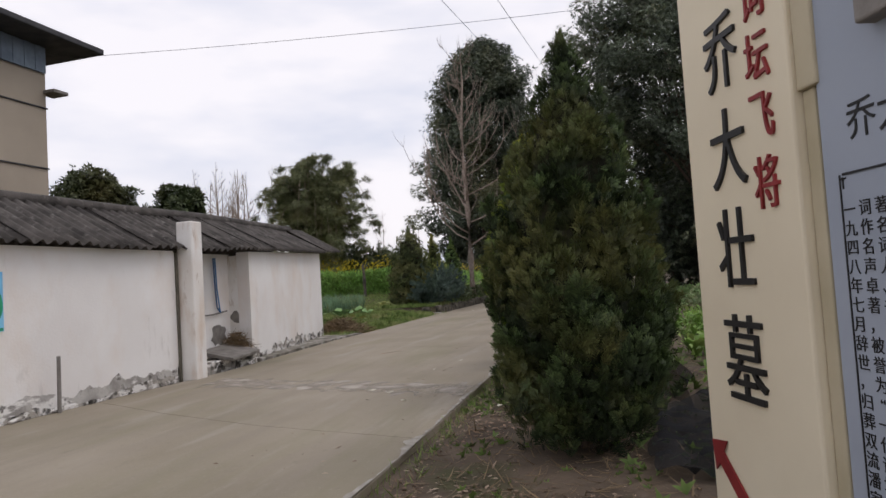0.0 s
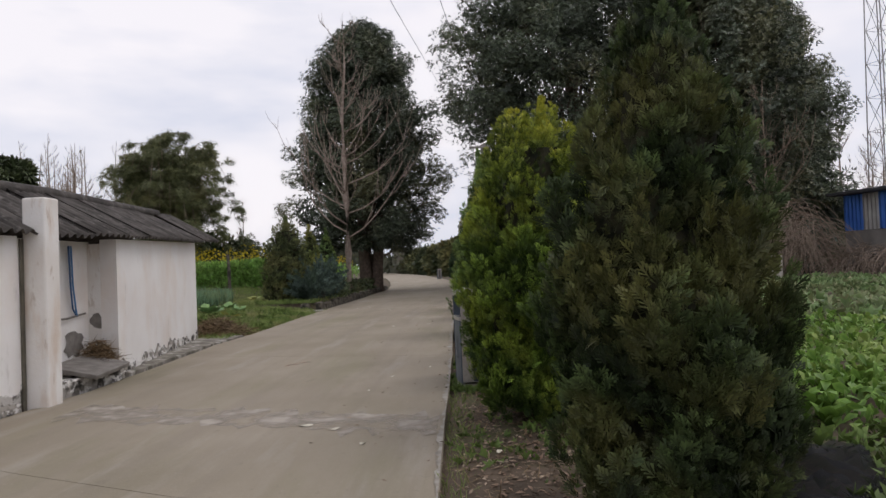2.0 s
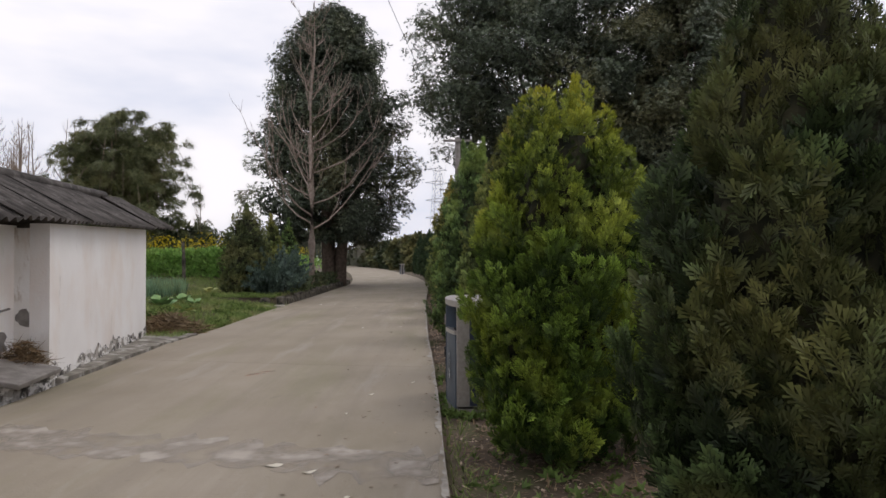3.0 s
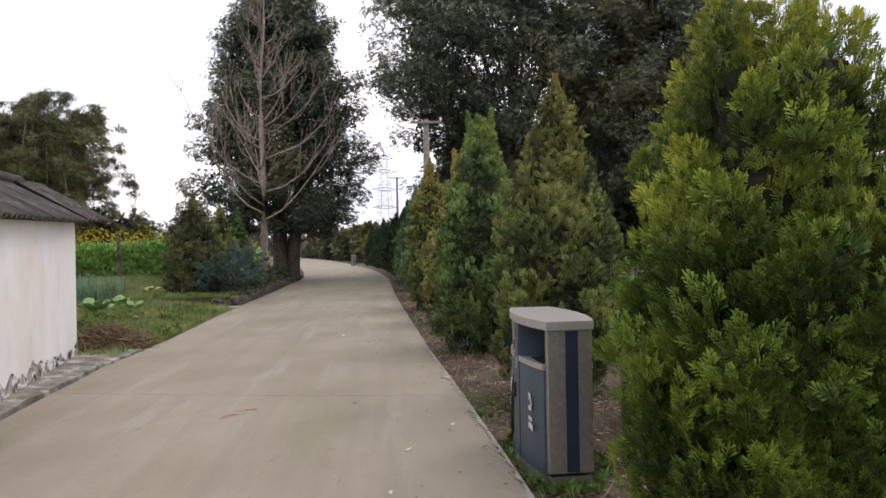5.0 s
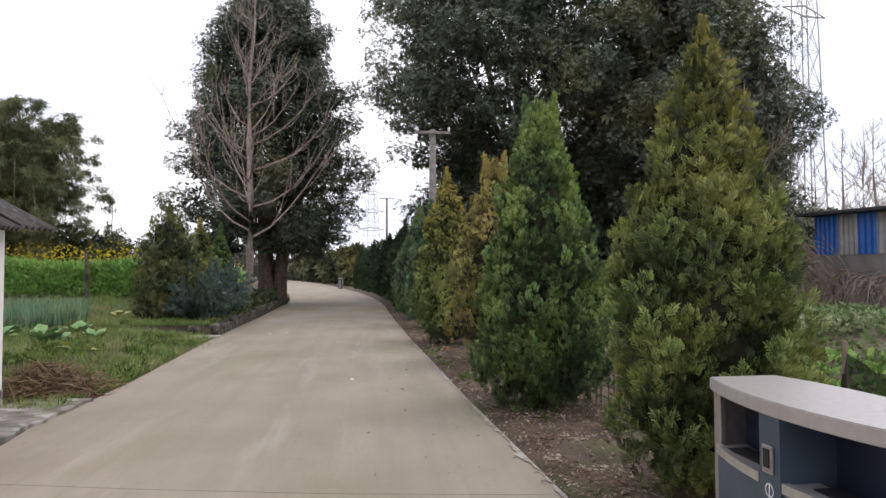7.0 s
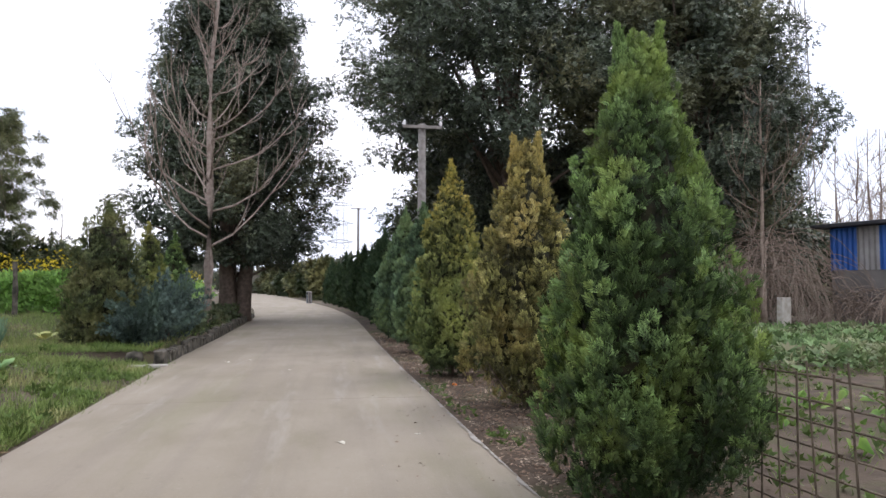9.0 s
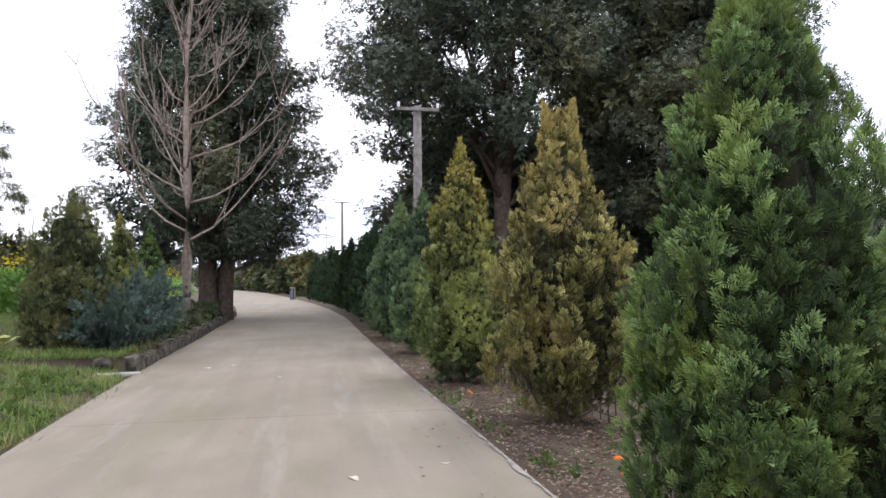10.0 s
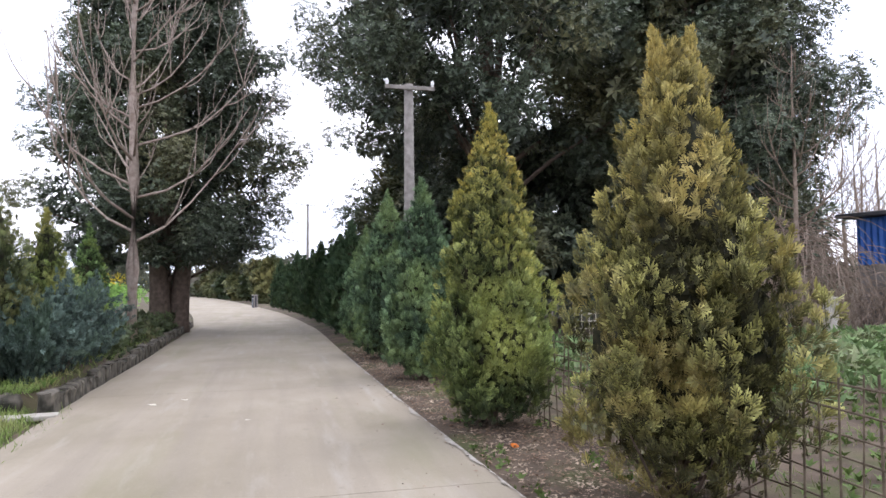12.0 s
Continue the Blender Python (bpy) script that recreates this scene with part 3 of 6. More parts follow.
    for tx, ty, tz in tops:
        m = max(80, n // 24)
        q = rng.random(m) ** 0.8
        rt = (0.006 + 0.14 * q) * np.sqrt(rng.random(m)) * (r / 0.8)
        at = rng.uniform(0, 2 * np.pi, m)
        pos = np.concatenate([pos, np.stack([tx * (1 - 0.5 * q) + rt * np.cos(at), ty * (1 - 0.5 * q) + rt * np.sin(at), tz - 0.1 - 0.85 * q], 1)])
        fan = np.concatenate([fan, np.stack([np.cos(at), np.sin(at), 0 * at], 1) * 0.6])
        along = np.concatenate([along, fan[-m:] * 0.5 + np.array([0, 0, 1.0]) + rng.normal(0, 0.15, (m, 3))])
        gain = np.concatenate([gain, rng.uniform(0.6, 1.1, m)])
    keep = pos[:, 2] < h - 0.03
    if bare:
        keep &= ~((pos[:, 2] < low + bare * h) & (rng.random(len(pos)) < 0.6))
    pos, fan, gain, along = pos[keep], fan[keep], gain[keep], along[keep]
    m = len(pos)
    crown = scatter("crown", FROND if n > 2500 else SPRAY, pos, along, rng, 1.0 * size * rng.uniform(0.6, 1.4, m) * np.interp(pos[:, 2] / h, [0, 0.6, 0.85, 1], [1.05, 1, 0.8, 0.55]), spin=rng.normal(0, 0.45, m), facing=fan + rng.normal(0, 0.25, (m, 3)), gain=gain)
    # added lumpy core that fills gaps between fronds with painted shade
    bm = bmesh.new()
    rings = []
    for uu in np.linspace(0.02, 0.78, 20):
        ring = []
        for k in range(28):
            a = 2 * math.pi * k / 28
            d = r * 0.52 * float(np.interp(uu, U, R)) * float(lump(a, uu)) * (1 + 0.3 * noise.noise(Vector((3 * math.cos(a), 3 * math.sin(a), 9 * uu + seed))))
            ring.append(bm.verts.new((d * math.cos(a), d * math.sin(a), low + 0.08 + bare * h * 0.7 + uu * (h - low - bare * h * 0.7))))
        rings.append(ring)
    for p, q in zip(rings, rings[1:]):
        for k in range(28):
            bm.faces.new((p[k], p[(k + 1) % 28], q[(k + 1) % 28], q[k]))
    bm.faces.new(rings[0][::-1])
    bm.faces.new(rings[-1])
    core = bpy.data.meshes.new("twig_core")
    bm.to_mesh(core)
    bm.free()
    bm = bmesh.new()
    tube(bm, [(0, 0, -0.12), (0.01, 0.01, 0.3), (0, 0, h * 0.5)], [0.07, 0.055, 0.03], 8)
    trunk = bpy.data.meshes.new("trunk")
    bm.to_mesh(trunk)
    bm.free()
    return crown, core, trunk


def cedar(loc, meshes, material, label, turn=0.0, scale=1.0, group="cedars along the lane"):
    ob = tagged(empty("cedar", loc, turn), label, "tree", group)
    ob.scale = (scale,) * 3
    crown, core, trunk = meshes
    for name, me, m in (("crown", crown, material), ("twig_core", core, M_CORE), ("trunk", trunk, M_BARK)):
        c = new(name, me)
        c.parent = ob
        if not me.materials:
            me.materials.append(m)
    return ob


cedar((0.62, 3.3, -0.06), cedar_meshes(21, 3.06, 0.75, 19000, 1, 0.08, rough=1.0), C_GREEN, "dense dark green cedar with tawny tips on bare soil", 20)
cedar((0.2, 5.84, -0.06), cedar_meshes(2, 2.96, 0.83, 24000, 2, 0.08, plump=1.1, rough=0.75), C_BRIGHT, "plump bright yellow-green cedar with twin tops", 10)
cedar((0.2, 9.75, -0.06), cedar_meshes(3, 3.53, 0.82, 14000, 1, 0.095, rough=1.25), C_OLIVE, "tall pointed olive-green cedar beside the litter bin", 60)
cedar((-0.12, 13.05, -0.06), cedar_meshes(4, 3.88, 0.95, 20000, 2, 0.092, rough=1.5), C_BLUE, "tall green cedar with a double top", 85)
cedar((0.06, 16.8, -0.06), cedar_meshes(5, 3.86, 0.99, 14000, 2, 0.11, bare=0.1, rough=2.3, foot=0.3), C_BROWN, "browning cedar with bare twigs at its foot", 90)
browning = [o for o in scene.collection.objects if o.name.startswith("cedar")][-1]
rt = random.Random(9)
for k in range(26):
    a, q, z = rt.uniform(0, 6.28), rt.uniform(0.3, 0.75), rt.uniform(0.1, 0.9)
    bm = bmesh.new()
    tube(bm, [(0, 0, z * 0.7), (0.5 * q * math.cos(a), 0.5 * q * math.sin(a), z), (q * math.cos(a + 0.2), q * math.sin(a + 0.2), z + rt.uniform(0.05, 0.45))], [0.022, 0.014, 0.005], 5)
    part("dead_twig", bm, M_BARK, browning)
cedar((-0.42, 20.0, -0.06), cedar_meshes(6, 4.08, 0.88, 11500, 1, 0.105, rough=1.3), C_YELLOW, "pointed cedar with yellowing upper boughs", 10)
C_ROW = leaf_mat("cedar_blue_green", (0.022, 0.042, 0.024), (0.19, 0.29, 0.145), (0.22, 0.3, 0.12), 0.5, 0.7, 1.2)
FAR = [cedar_meshes(7, 4.0, 0.92, 6500, 1, 0.15), cedar_meshes(8, 4.1, 0.98, 6500, 1, 0.15)]
FAR_DARK = [cedar_meshes(9, 4.0, 0.95, 1800, 1, 0.3), cedar_meshes(10, 4.1, 1.0, 1800, 1, 0.3)]
C_FAR = leaf_mat("cedar_deep_green", (0.022, 0.046, 0.02), (0.08, 0.125, 0.06), (0.08, 0.12, 0.05), 0.5, 0.7, 1.0)
for k, yy in enumerate((24.2, 27.8, 31.4, 35, 38.5, 42, 45.5, 49, 52.5, 56, 60, 64)):
    x = edge_x(RIGHT, yy) + (0.9 if yy < 40 else 1.0)
    cedar((x, yy, -0.06), (FAR if yy < 35 else FAR_DARK)[k % 2], C_ROW if yy < 35 else C_FAR, "slim green cedar in the roadside row" if yy < 35 else "dark green cedar far along the row", 57 * k, 0.95 + 0.06 * math.sin(k * 2.3))

# cedars on the field side
C_FIELD = leaf_mat("cedar_dull_olive", (0.03, 0.042, 0.018), (0.2, 0.235, 0.09), (0.2, 0.2, 0.08), 0.45, 0.68, 1.5)
cedar((-7.65, 24.3, 0.0), cedar_meshes(11, 3.6, 1.08, 8000, 2, 0.125, plump=0.8), C_FIELD, "bushy olive-green cedar at the field's edge", 0, 1.0, "cedars by the field")
cedar((-7.6, 27.4, 0.05), cedar_meshes(12, 3.4, 0.75, 3400, 1, 0.15), C_OLIVE, "small pointed cedar by the field", 40, 1.0, "cedars by the field")
cedar((-8.05, 32.4, 0.1), cedar_meshes(13, 3.5, 0.72, 3000, 1, 0.15), C_BLUE, "small slender cedar by the field", 80, 1.0, "cedars by the field")


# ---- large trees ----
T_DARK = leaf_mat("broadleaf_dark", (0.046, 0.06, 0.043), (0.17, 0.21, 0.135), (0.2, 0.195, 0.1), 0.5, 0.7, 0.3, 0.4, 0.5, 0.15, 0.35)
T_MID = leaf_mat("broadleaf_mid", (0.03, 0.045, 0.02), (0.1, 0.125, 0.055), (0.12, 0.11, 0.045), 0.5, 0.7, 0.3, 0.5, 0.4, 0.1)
T_BAMBOO = leaf_mat("bamboo_leaves", (0.065, 0.075, 0.034), (0.28, 0.3, 0.14), (0.3, 0.28, 0.12), 0.5, 0.7, 0.3, 0.55, 0.35, 0.22)


def big_tree(name, loc, boughs, leaves, leaf, material, label, seed, trunk_r=0.35, trunk_h=5.0, trunks=1, category="tree"):
    """A broad evergreen: trunk, limbs, and boughs (x, y, z, rx, rz) clothed in leaves, uneven and with gaps."""
    rng = np.random.default_rng(seed)
    ob = tagged(empty(name, loc), label, category)
    vol = np.array([b[3] ** 2 for b in boughs])
    cnt = (leaves * vol / vol.sum()).astype(int)
    P, O, G = [], [], []
    for (bx, by, bz, br, bh), c in zip(boughs, cnt):
        d = unit(rng.normal(size=(c, 3)))
        lum = 0.82 + 0.22 * np.sin(d @ np.array([3.1, 2.2, 4.0]) + bx) + 0.16 * np.sin(d @ np.array([-5, 6.2, 7.3]) + bz)
        q = d * (rng.random((c, 1)) ** 0.22) * lum[:, None]
        P.append(np.array([bx, by, bz]) + q * np.array([br, br, bh]))
        # random tone per bough; upper leaves lighter, painting skylight into the colour
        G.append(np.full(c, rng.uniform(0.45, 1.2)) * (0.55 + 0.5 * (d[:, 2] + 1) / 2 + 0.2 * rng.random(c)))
        O.append(d)
    P, O = np.concatenate(P), np.concatenate(O)
    n = len(P)
    along = O * 0.7 + rng.normal(0, 0.5, (n, 3)) + np.array([0, 0, -0.15])
    sizes = leaf * rng.uniform(0.6, 1.3, n)
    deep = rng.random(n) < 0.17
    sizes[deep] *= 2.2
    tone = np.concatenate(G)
    # deep leaves darkened in colour, as shade inside the crown
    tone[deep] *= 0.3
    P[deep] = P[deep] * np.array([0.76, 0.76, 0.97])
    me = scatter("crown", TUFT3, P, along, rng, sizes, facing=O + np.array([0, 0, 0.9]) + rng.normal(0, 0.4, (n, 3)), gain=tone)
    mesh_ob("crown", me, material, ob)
    bm = bmesh.new()
    for t in range(trunks):
        a = 2.1 * t
        dx, dy = (0.35 * math.cos(a), 0.35 * math.sin(a)) if trunks > 1 else (0, 0)
        tube(bm, [(dx, dy, -0.2), (dx * 1.1, dy * 1.1, 0.5), (dx * 1.3, dy * 1.3, trunk_h * 0.5), (dx * 1.8, dy * 1.8, trunk_h), (dx * 2.4, dy * 2.4, trunk_h * 1.8)], [trunk_r * 1.25, trunk_r, trunk_r * 0.85, trunk_r * 0.7, trunk_r * 0.3], 10)
    for bx, by, bz, br, bh in boughs[:: max(1, len(boughs) // 26)]:
        z0 = min(trunk_h * 0.9, bz * 0.6)
        tube(bm, [(0, 0, z0), (bx * 0.5, by * 0.5, (z0 + bz) * 0.52), (bx, by, bz)], [trunk_r * 0.24, trunk_r * 0.14, 0.03], 6)
    part("trunk", bm, M_BARK, ob, smooth=True)
    return ob


def dome_boughs(seed, n, w, z0, z1, br, lean=(0, 0), tall=1.0, prof=((0, 0.5), (0.12, 0.9), (0.3, 1.0), (0.55, 0.86), (0.8, 0.5), (1, 0.12))):
    """Boughs spread through an egg-shaped crown, more of them near its skin."""
    r = random.Random(seed)
    out = []
    for k in range(n):
        u = (k + r.random()) / n
        half = max(0.1, w * float(np.interp(u, [p[0] for p in prof], [p[1] for p in prof])) - br * 0.6)
        a, d = k * 2.39996 + r.uniform(-0.4, 0.4), (r.random() ** 0.38) * half
        s = br * r.uniform(0.65, 1.25)
        out.append((d * math.cos(a) + lean[0] * u, d * math.sin(a) + lean[1] * u, z0 + (z1 - z0) * u, s, s * r.uniform(0.55, 0.8) * tall))
    return out


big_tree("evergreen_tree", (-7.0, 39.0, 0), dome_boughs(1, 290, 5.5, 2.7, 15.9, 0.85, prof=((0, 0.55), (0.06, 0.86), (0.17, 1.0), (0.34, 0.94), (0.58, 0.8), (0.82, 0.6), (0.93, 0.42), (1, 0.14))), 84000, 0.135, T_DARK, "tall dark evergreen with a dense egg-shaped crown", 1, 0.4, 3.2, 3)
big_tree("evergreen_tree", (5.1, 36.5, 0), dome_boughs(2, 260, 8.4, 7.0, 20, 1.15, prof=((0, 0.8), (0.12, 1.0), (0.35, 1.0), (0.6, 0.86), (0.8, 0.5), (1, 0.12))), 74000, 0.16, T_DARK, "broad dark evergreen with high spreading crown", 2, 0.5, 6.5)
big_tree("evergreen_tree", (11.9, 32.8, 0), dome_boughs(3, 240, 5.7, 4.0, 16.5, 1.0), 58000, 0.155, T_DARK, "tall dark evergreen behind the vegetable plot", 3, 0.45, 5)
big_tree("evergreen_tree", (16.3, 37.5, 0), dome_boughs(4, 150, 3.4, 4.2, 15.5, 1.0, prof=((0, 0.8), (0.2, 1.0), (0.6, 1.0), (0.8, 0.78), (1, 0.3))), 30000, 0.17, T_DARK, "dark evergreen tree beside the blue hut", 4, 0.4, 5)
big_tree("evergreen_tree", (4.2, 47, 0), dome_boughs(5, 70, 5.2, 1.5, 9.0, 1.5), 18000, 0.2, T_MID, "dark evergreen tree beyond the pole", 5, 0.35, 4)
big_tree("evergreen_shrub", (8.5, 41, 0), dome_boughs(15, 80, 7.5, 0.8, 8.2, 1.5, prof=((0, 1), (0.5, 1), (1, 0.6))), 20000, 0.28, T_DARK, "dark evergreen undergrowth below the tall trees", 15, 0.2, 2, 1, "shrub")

big_tree("evergreen_shrub", (15.6, 37.8, 0), dome_boughs(16, 80, 5.4, 0.8, 8.4, 1.35, prof=((0, 1), (0.5, 1), (1, 0.6))), 17000, 0.27, T_DARK, "dark evergreen undergrowth behind the dry vines", 16, 0.2, 2, 1, "shrub")


DROOP = ([(-0.05, 0, 0), (0.05, 0, 0), (0.12, 1, -0.25), (0.02, 0.1, 0), (0.07, 0.02, 0), (0.62, 0.75, -0.1), (-0.02, 0.1, 0), (-0.07, 0.02, 0), (-0.6, 0.7, -0.12), (-0.03, 0.3, 0), (0.04, 0.3, 0), (-0.25, 1.05, -0.3)],
         [(0, 1, 2), (3, 4, 5), (6, 8, 7), (9, 10, 11)], [0.2, 0.2, 1, 0.2, 0.2, 1, 0.2, 0.2, 1, 0.3, 0.3, 1])


def bamboo(loc, culms, reach, seed, label):
    """A clump of arching canes whose upper parts hang full of narrow leaves."""
    rg = np.random.default_rng(seed)
    ob = tagged(empty("bamboo_clump", loc), label, "bamboo")
    P, A, G = [], [], []
    for k in range(culms):
        a = 2.39996 * k + rg.normal(0, 0.3)
        far = math.sqrt((k + 0.5) / culms)
        h = rg.uniform(7.0, 12.6) * (1 - 0.15 * far)
        out = reach * far * rg.uniform(0.6, 1.1)
        e = np.array([math.cos(a), math.sin(a), 0])
        f = np.linspace(0, 1, 9)
        pts = e[None] * (0.9 * far + out * f ** 1.25)[:, None] + np.array([0, 0, 1.0])[None] * (h * np.sin(f * (1.35 + 1.5 * far)) / math.sin(min(1.35 + 1.5 * far, 1.57)))[:, None]
        part("culm", tube(bmesh.new(), [tuple(p) for p in pts], [0.05 * (1 - 0.85 * q) for q in f], 5), M_TWIG, ob, smooth=True)
        m = int(rg.integers(9, 14))
        tone = rg.uniform(0.5, 1.1)
        for q in np.sort(rg.uniform(0.12, 1.0, m)):
            c = np.array([np.interp(q, f, pts[:, j]) for j in range(3)])
            cnt = 44
            w = 0.62 * (1.2 - 0.65 * q)
            side = unit(rg.normal(size=(1, 3)) * np.array([1, 1, 0.3]))[0]
            along = rg.random(cnt)
            P.append(c + side * (along * 1.5 * w)[:, None] + e * 0.2 + rg.normal(0, w * 0.36, (cnt, 3)) * np.array([1, 1, 0.6]) - np.array([0, 0, 1.0]) * (0.5 * along ** 2 * w)[:, None])
            A.append(side[None] * 0.6 + e[None] * 0.3 + rg.normal(0, 0.45, (cnt, 3)) + np.array([0, 0, -0.45]))
            G.append(np.full(cnt, tone * rg.uniform(0.6, 1.3)))
    P, A, G = np.concatenate(P), np.concatenate(A), np.concatenate(G)
    n = len(P)
    mesh_ob("leaves", scatter("leaves", DROOP, P, A, rg, 0.42 * rg.uniform(0.5, 1.3, n), facing=np.array([0, 0, 1.0]) + rg.normal(0, 0.5, (n, 3)), gain=G), T_BAMBOO, ob)


big_tree("evergreen_shrub", (-24, 52, 0.5), dome_boughs(17, 50, 8.5, 0.6, 3.6, 1.2, prof=((0, 1), (0.5, 1), (1, 0.7))), 7000, 0.3, T_MID, "dark undergrowth at the foot of the bamboo", 17, 0.12, 1.2, 1, "shrub")
bamboo((-22.6, 46, 0), 90, 4.4, 6, "feathery olive-green bamboo clump behind the field")


# ---- leafless trees ----
def bare_tree(name, loc, h, r, seed, limbs, label, material=M_REDBARK, spread=0.36, z_first=0.2, twigs=3, sub=2):
    """A leafless tree: tapered trunk, ascending limbs, each with twigs."""
    rg = random.Random(seed)
    ob = tagged(empty(name, loc), label, "tree")
    bm = bmesh.new()
    wob = [(rg.uniform(-1, 1) * 0.012 * h, rg.uniform(-1, 1) * 0.012 * h) for _ in range(7)]
    pts = [(wob[k][0] * k / 6, wob[k][1] * k / 6, h * k / 6 - (0.2 if k == 0 else 0)) for k in range(7)]
    tube(bm, pts, [r * (1 - 0.93 * (k / 6) ** 0.85) + 0.006 for k in range(7)], 8)
    part("trunk", bm, material, ob, smooth=True)
    bm = bmesh.new()

    def limb(p, d, ln, rr, depth):
        pts, q, dd = [p], Vector(p), Vector(d).normalized()
        for k in range(5):
            dd = (dd + Vector((rg.uniform(-0.2, 0.2), rg.uniform(-0.2, 0.2), 0.24 + rg.uniform(-0.06, 0.16)))).normalized()
            q = q + dd * ln / 5
            pts.append(tuple(q))
        tube(bm, pts, [rr * (1 - 0.85 * k / 5) + 0.003 for k in range(6)], 5 if depth == 0 else 4)
        if depth < sub:
            for _ in range(twigs + (2 if depth == 0 else 0)):
                k = rg.randint(1, 4)
                a = Vector(pts[k + 1]) - Vector(pts[k])
                side = a.cross(Vector((rg.uniform(-1, 1), rg.uniform(-1, 1), rg.uniform(-1, 1)))).normalized()
                limb(pts[k], a.normalized() * 0.8 + side * 0.6, ln * rg.uniform(0.32, 0.55), rr * 0.5, depth + 1)

    for k in range(limbs):
        u = z_first + (0.95 - z_first) * (k + rg.random()) / limbs
        a = rg.uniform(0, 6.283)
        z = h * u
        i = min(5, int(u * 6))
        c = Vector(pts[i]).lerp(Vector(pts[i + 1]), u * 6 - i)
        ln = h * spread * (1.15 - u) * rg.uniform(0.7, 1.2)
        limb(tuple(c), (math.cos(a), math.sin(a), 0.2), ln, r * 0.19 * (1.1 - u) + 0.007, 0)
    part("branchwork", bm, material, ob, smooth=True)
    return ob


bare_tree("bare_tree", (-6.65, 31.0, 0), 13.4, 0.2, 3, 34, "tall leafless tree with a reddish straight trunk and upswept limbs", spread=0.42, z_first=0.2, twigs=2)


def at_land(x, y):
    return Vector((x, y, land(x, y)))


for h, x, y, sd in ((15.5, -41, 60, 21), (14.5, -38.6, 60, 22), (16.5, -45, 70, 23), (15.5, -48, 71, 24), (14, -43.3, 62, 29), (14.8, -39.8, 63, 27), (15.6, -46.6, 68, 28)):
    bare_tree("bare_poplar", (x, y, 0), h, 0.2, sd, 28, "slim leafless poplar on the skyline", M_TWIG, 0.26, 0.22, 4, 1)
rg = random.Random(12)
slim = [o for o in scene.collection.objects if o.name.startswith("bare_poplar")]
for k in range(9):
    x, y = -37.5 - 10.5 * (k + rg.random()) / 9, rg.uniform(60, 72)
    copy_thing(slim[k % 7], pose(x, y, 0, 0, 0, 77 * k) @ Matrix.Scale(rg.uniform(0.9, 1.05), 4))
bare_tree("bare_tree", (-26, 70, 0), 9.8, 0.12, 25, 16, "small leafless tree beyond the field", M_TWIG, 0.22, 0.3, 3, 1)
bare_tree("bare_tree", (-22.5, 72, 0), 7.5, 0.1, 26, 14, "small leafless tree beyond the field", M_TWIG, 0.25, 0.3, 3, 1)
for x, y, h, sd in ((29.5, 44, 11, 31), (33, 46, 12, 32), (37, 47, 11, 33), (26.5, 50, 11.5, 34)):
    grey = bare_tree("bare_tree", (x, y, 0), h, 0.16, sd, 22, "leafless grey tree behind the blue hut", M_TWIG, 0.36, 0.2, 5, 1)
rg = random.Random(14)
for k in range(11):
    copy_thing(grey, pose(23.5 + 1.6 * k + rg.uniform(-0.6, 0.6), rg.uniform(41, 50), 0, 0, 0, 67 * k) @ Matrix.Scale(rg.uniform(0.75, 1.0), 4))
bare_tree("bare_shrub_tree", (11.9, 28.5, -0.05), 8.8, 0.12, 41, 22, "leafless tangled tree in front of dark evergreens", M_TWIG, 0.5, 0.3, 4, 1)
big_tree("evergreen_tree", (-25.0, 26, 0), dome_boughs(31, 40, 2.6, 3.0, 7.6, 0.85, prof=((0, 1), (0.5, 1), (0.8, 0.85), (1, 0.45))), 9000, 0.26, T_MID, "dark broad-leaved tree behind the shed roof", 31, 0.15, 3)
big_tree("evergreen_tree", (-20.6, 27, 0), dome_boughs(32, 30, 2.2, 2.5, 6.5, 0.8, prof=((0, 1), (0.5, 1), (0.8, 0.85), (1, 0.45))), 7000, 0.26, T_MID, "dark broad-leaved tree behind the shed roof", 32, 0.15, 3)
big_tree("evergreen_tree", (29, 47, 0), dome_boughs(33, 30, 2.6, 1.0, 5.2, 1.0), 7000, 0.3, T_MID, "dull green tree behind the blue hut", 33, 0.15, 3)

# distant woods and hedges close the horizon
rng = np.random.default_rng(50)
n = 9000
ax = rng.uniform(-1.25, 1.25, n)
dist = rng.uniform(125, 190, n)
wx, wy = -4 + dist * np.sin(ax), 10 + dist * np.cos(ax)
top = 4.0 + 2.2 * np.sin(ax * 23) + 1.5 * np.sin(ax * 57 + 1) + rng.normal(0, 0.7, n)
wz = rng.random(n) ** 0.8 * np.maximum(top, 1.5)
T_FARWOOD = leaf_mat("distant_foliage", (0.05, 0.06, 0.04), (0.09, 0.1, 0.065), (0.11, 0.1, 0.075), 0.45, 0.65, 0.05, 0.8, 0.2)
me = scatter("distant_woods", TUFT, np.stack([wx, wy, wz], 1), rng.normal(0, 0.5, (n, 3)) + np.array([0, 0, 1]), rng, rng.uniform(1.2, 2.6, n))
tagged(mesh_ob("distant_woods", me, T_FARWOOD), "hazy olive-grey line of distant woods", "woods", kind="stuff")
